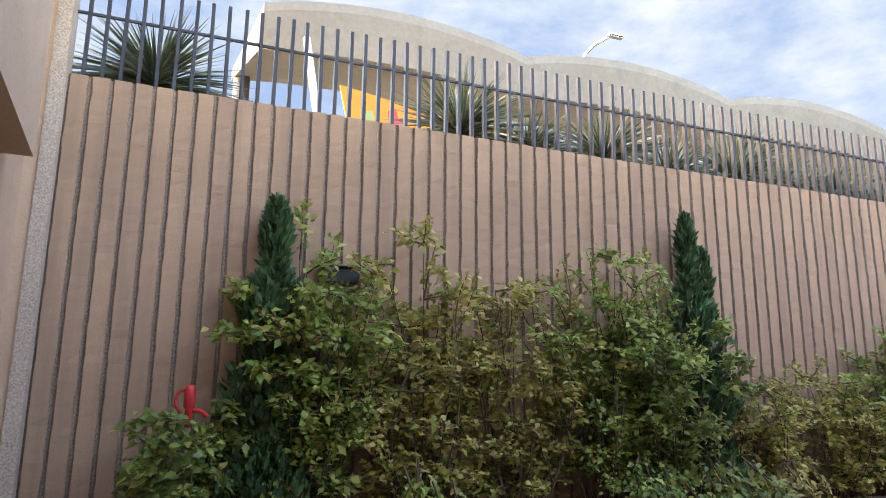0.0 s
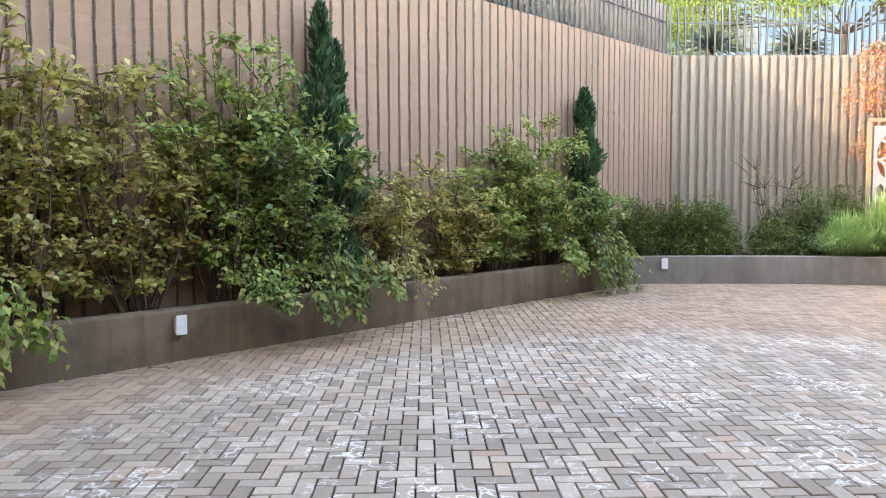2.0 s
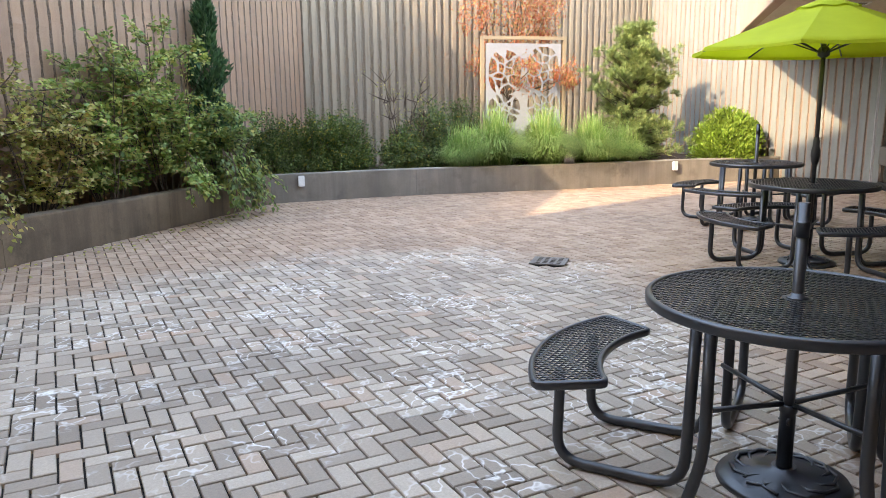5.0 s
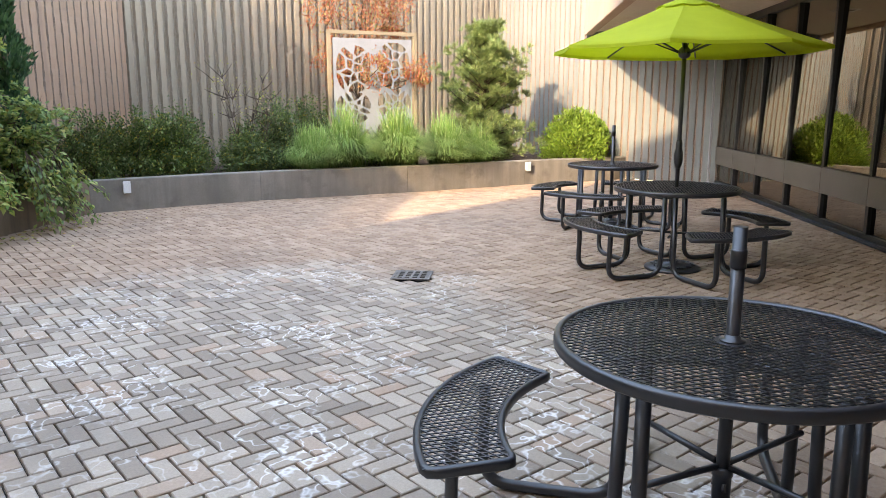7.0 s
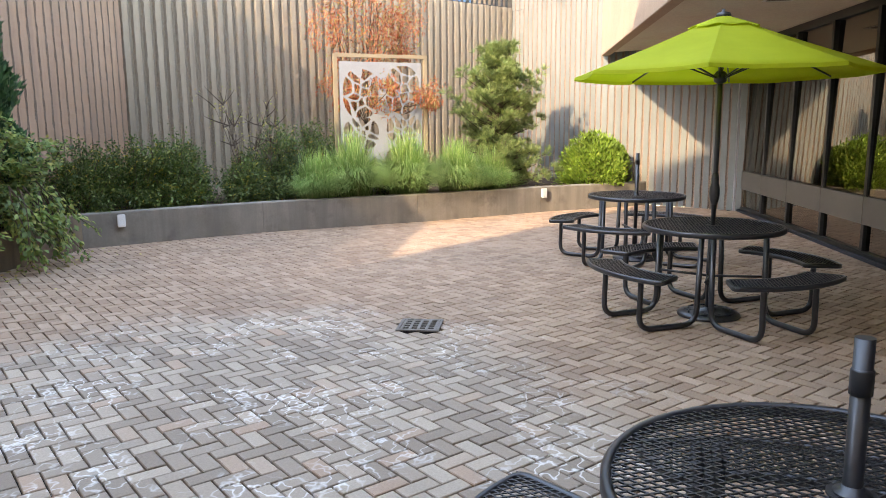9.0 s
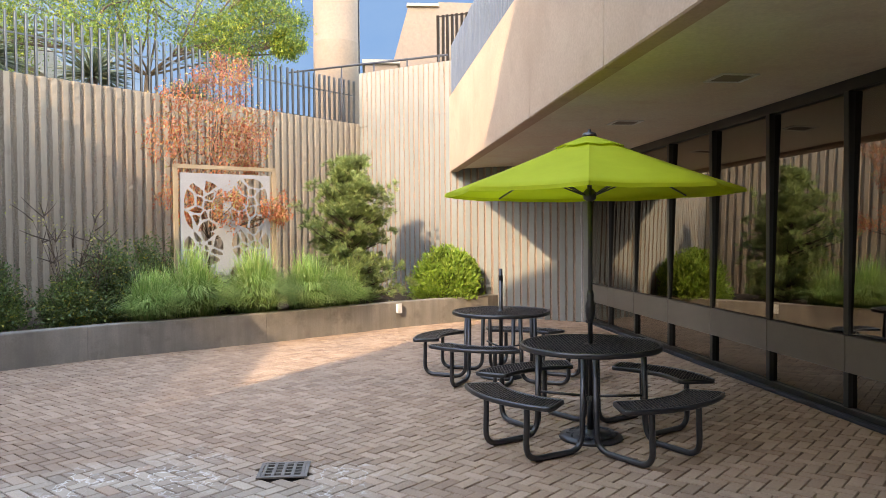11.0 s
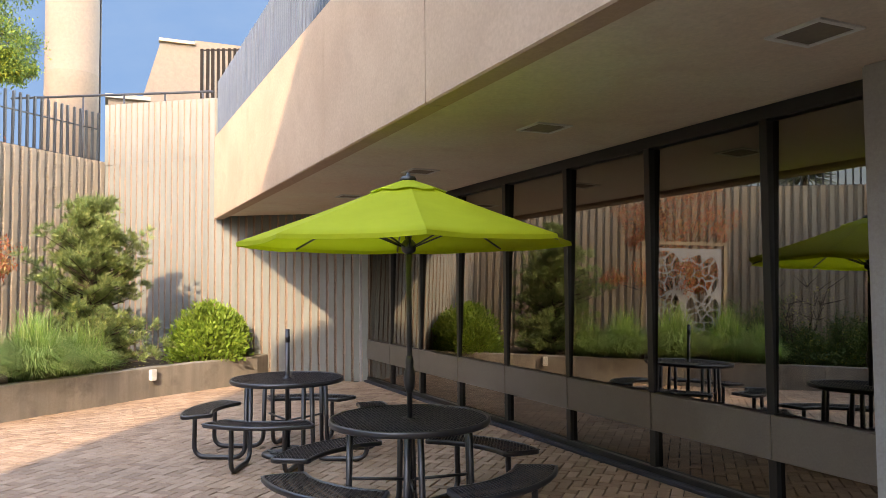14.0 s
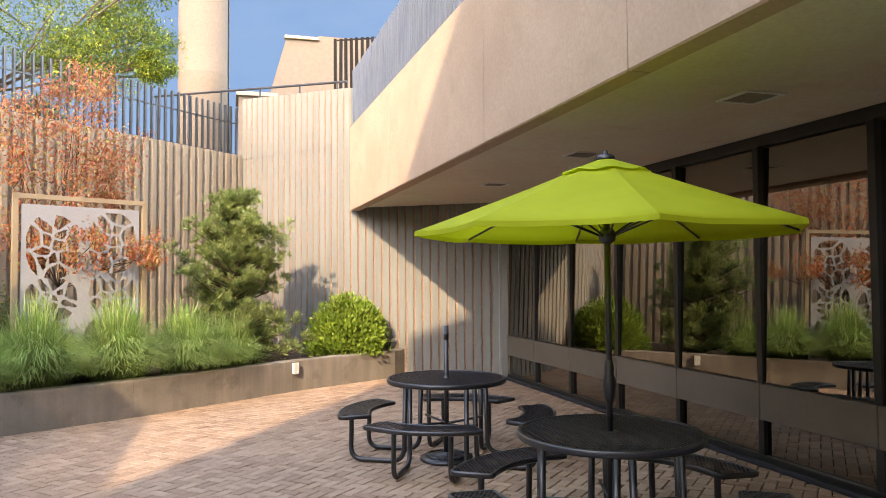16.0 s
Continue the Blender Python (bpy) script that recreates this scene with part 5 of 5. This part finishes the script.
lamp = thing("street_lamp", pose(18.7, 29.3, 4.16), "tall pale street lamp with a curved arm", "street lamp")
part("pole", tube(rounded([(0, 0, 0), (0, 0, 12.9), (0.35, -0.2, 14.4), (1.5, -0.8, 15.2)], 1.6, 6), 0.09, 8), M_GALV, lamp)
part("head", box(1.3, -0.95, 15.1, 2.2, -0.6, 15.3, 0.06, 2), M_GALV, lamp)
lamp2 = copy_thing(lamp, pose(43.0, 27.0, 2.5))

tower = thing("tower", pose(48.5, 3.35, 4.16), "tall round pale stucco tower", "tower")
part("shaft", lathe([(1.34, 0), (1.34, 9.0), (1.34, 9.02), (1.33, 9.04), (1.33, 26)], 48), M_TOWER, tower)
part("downpipe", tube([(0.05, -1.38, 0), (0.05, -1.38, 26)], 0.05, 6), M_FENCE, tower)

house = thing("stucco_house", pose(0, 0, 0), "pale stucco building with a sloped side wall", "building")
bm = bmesh.new()
lo, hi = [], []
prof = [(36.0, 1.75, 4.16), (36.0, -9.0, 4.16), (36.0, -9.0, 11.9), (36.0, -1.7, 11.9), (36.0, -1.7, 11.67), (36.0, -0.36, 11.67)]
r0 = [bm.verts.new(p) for p in prof]
r1 = [bm.verts.new((x + 8, y, z)) for x, y, z in prof]
bm.faces.new(r0)
bm.faces.new(r1[::-1])
for k in range(6):
    bm.faces.new((r0[k], r1[k], r1[(k + 1) % 6], r0[(k + 1) % 6]))
bmesh.ops.recalc_face_normals(bm, faces=bm.faces)
part("wall", bm, M_TOWER, house)
part("coping", slab([(35.85, -1.69), (36.2, -1.69), (36.2, -0.3), (35.85, -0.3)], 11.68, 11.8), M_TANFRAME, house)
annex = thing("low_annex", pose(0, 0, 0), "low pale stucco annex with a flat roof", "building")
part("wall", slab([(34.0, 0.2), (35.9, 0.2), (35.9, 1.55), (34.0, 1.55)], 4.16, 8.7), M_TOWER, annex)
part("roof", slab([(33.85, 0.1), (35.95, 0.1), (35.95, 1.65), (33.85, 1.65)], 8.7, 8.85), M_SHELL, annex)

# sky seen over the walls, with thin cloud to the north
M_SKY = bpy.data.materials.new("far_sky")
M_SKY.use_nodes = True
nt_ = M_SKY.node_tree
nt_.nodes.remove(nt_.nodes["Principled BSDF"])
em = nt_.nodes.new("ShaderNodeEmission")
g_ = nt_.nodes.new("ShaderNodeNewGeometry")
s_ = nt_.nodes.new("ShaderNodeSeparateXYZ")
nt_.links.new(g_.outputs["Position"], s_.inputs[0])
blue = ramp_node(nt_, calc("DIVIDE", s_.outputs[2], 620.0), [(0.0, (0.058, 0.103, 0.185)), (0.25, (0.026, 0.066, 0.155)), (1.0, (0.017, 0.052, 0.142))])
veil = calc("DIVIDE", s_.outputs[1], 800.0)
cloud = noise_node(nt_, 0.0045, 7, 0.62, (1.0, 1.0, 2.2))
amount = calc("MULTIPLY", ramp_node(nt_, cloud, [(0.38, (0.25, 0.25, 0.25)), (0.66, (1, 1, 1))]), ramp_node(nt_, veil, [(0.08, (0.12, 0.12, 0.12)), (0.6, (0.95, 0.95, 0.95))]))
nt_.links.new(mixed(nt_, amount, blue, (0.105, 0.146, 0.192)), em.inputs["Color"])
nt_.links.new(em.outputs[0], nt_.nodes["Material Output"].inputs["Surface"])
bm = bmesh.new()
ring = []
for j in range(9):
    el = radians(-2 + 39 * j / 8)
    ring.append([bm.verts.new((5 + 900 * math.cos(el) * math.cos(radians(a)), 2 + 900 * math.cos(el) * math.sin(radians(a)), 900 * math.sin(el))) for a in range(-26, 105, 10)])
for a, b in zip(ring, ring[1:]):
    for k in range(len(a) - 1):
        bm.faces.new((a[k], b[k], b[k + 1], a[k + 1]))
set_of("backdrop", bm, M_SKY, "blue sky with thin white cloud", "sky")

# fallen leaves along the planter walls and on the mulch
rngl = np.random.default_rng(200)
nl = 420
px = np.concatenate([rngl.uniform(1.0, 11.4, 150), rngl.uniform(16.0, 18.6, 150), rngl.uniform(6.5, 12.0, 120)])
py = np.concatenate([6.98 - np.abs(rngl.normal(0, 0.14, 150)), rngl.uniform(0.3, 2.4, 150), 6.95 - np.abs(rngl.normal(0, 0.35, 120))])
pz = np.where(np.arange(nl) // 150 == 1, 0.39, 0.006)
keep = (np.arange(nl) // 150 != 1) | ((py - 0.9) > -(px - 16.85) * 1.4)
pos = np.stack([px, py, pz], 1)[keep]
way = outward(rngl, len(pos)) * np.array([1, 1, 0.08])
litter = part("leaf_litter", quads_of("leaf_litter", leaves(rngl, pos, way, rngl.uniform(0.03, 0.06, len(pos)), 0.55, 0.0, 0.12), M_SHRUB_DRY))
tagged(litter, "dry fallen leaves scattered by the planter walls", "leaf litter", "", "stuff")


# ---- paving, last ----
PW, PL, GAP = 0.1, 0.2, 0.0098
cs45, sn45 = math.cos(radians(45)), math.sin(radians(45))
paving = thing("paving", pose(0, 0, 0), "clay pavers in a herringbone, greyed by wear and painted sky sheen, with white bloom", "paving", "", "structure")


def kerb_side(x, y):
    """Whether a plan point lies inside the court floor."""
    if y < -2.79 + (x - 10) * 0.0198 or x < -0.86 or y > 7.06:
        return False
    if abs(x - 8.49) < 0.12 and abs(y - 1.98) < 0.12:
        return False
    x, y = (x - 0.08, y - 0.07) if x > 11 and y > -0.9 else (x, y)
    line = [*KERB_LINE, END]
    for (a, b), (c, d) in zip(line, line[1:]):
        if (c - a) * (y - b) - (d - b) * (x - a) > -0.0 and min(b, d) <= y <= max(b, d) and not (a, b) == line[-2]:
            return False
    if y < -1.15 and (y + 1.15) < (x - 17.86) * 1.36:
        return False
    return True


def paver_coords(length, width):
    l, w, e = length / 2 - GAP / 2, width / 2 - GAP / 2, 0.004
    return [(-l, -w, -0.03), (l, -w, -0.03), (l, w, -0.03), (-l, w, -0.03), (-l, -w, -e), (l, -w, -e), (l, w, -e), (-l, w, -e), (-l + e, -w + e, 0), (l - e, -w + e, 0), (l - e, w - e, 0), (-l + e, w - e, 0)]


PAVER_FACES = [(0, 1, 5, 4), (1, 2, 6, 5), (2, 3, 7, 6), (3, 0, 4, 7), (4, 5, 9, 8), (5, 6, 10, 9), (6, 7, 11, 10), (7, 4, 8, 11), (8, 9, 10, 11)]
paver_me = mesh_of("paver", paver_coords(PL, PW), PAVER_FACES, M_PAVER)
unit = np.array(paver_coords(PL, PW))
rngp = np.random.default_rng(77)
all_v, all_f, single = [], [], 0
for i in range(-160, 260):
    for j in range(-260, 200):
        s = (i - j) % 4
        if s == 0:
            u, w, turn = (i + 1) * PW, (j + 0.5) * PW, 0.0
        elif s == 2:
            u, w, turn = (i + 0.5) * PW, j * PW, 90.0
        else:
            continue
        x, y = u * cs45 - w * sn45, u * sn45 + w * cs45
        if not kerb_side(x, y):
            continue
        dz, tx, ty = rngp.normal(0, 0.0012), rngp.normal(0, 0.35), rngp.normal(0, 0.35)
        tr = pose(x, y, dz, tx, ty, 45 + turn + rngp.normal(0, 0.5))
        if 2.3 < x < 4.9 and 1.2 < y < 3.5 and single < 300:
            part("paver", paver_me, None, paving, "", tr)
            single += 1
        else:
            r = np.array(tr)
            base = len(all_v) * 12
            all_v.append(unit @ r[:3, :3].T + r[:3, 3])
            all_f += [tuple(base + k for k in q) for q in PAVER_FACES]
joined = part("pavers_joined", mesh_of("pavers_joined", np.concatenate(all_v).tolist(), all_f, M_PAVER), None, paving, "herringbone clay pavers")
joined["kind"] = "stuff"
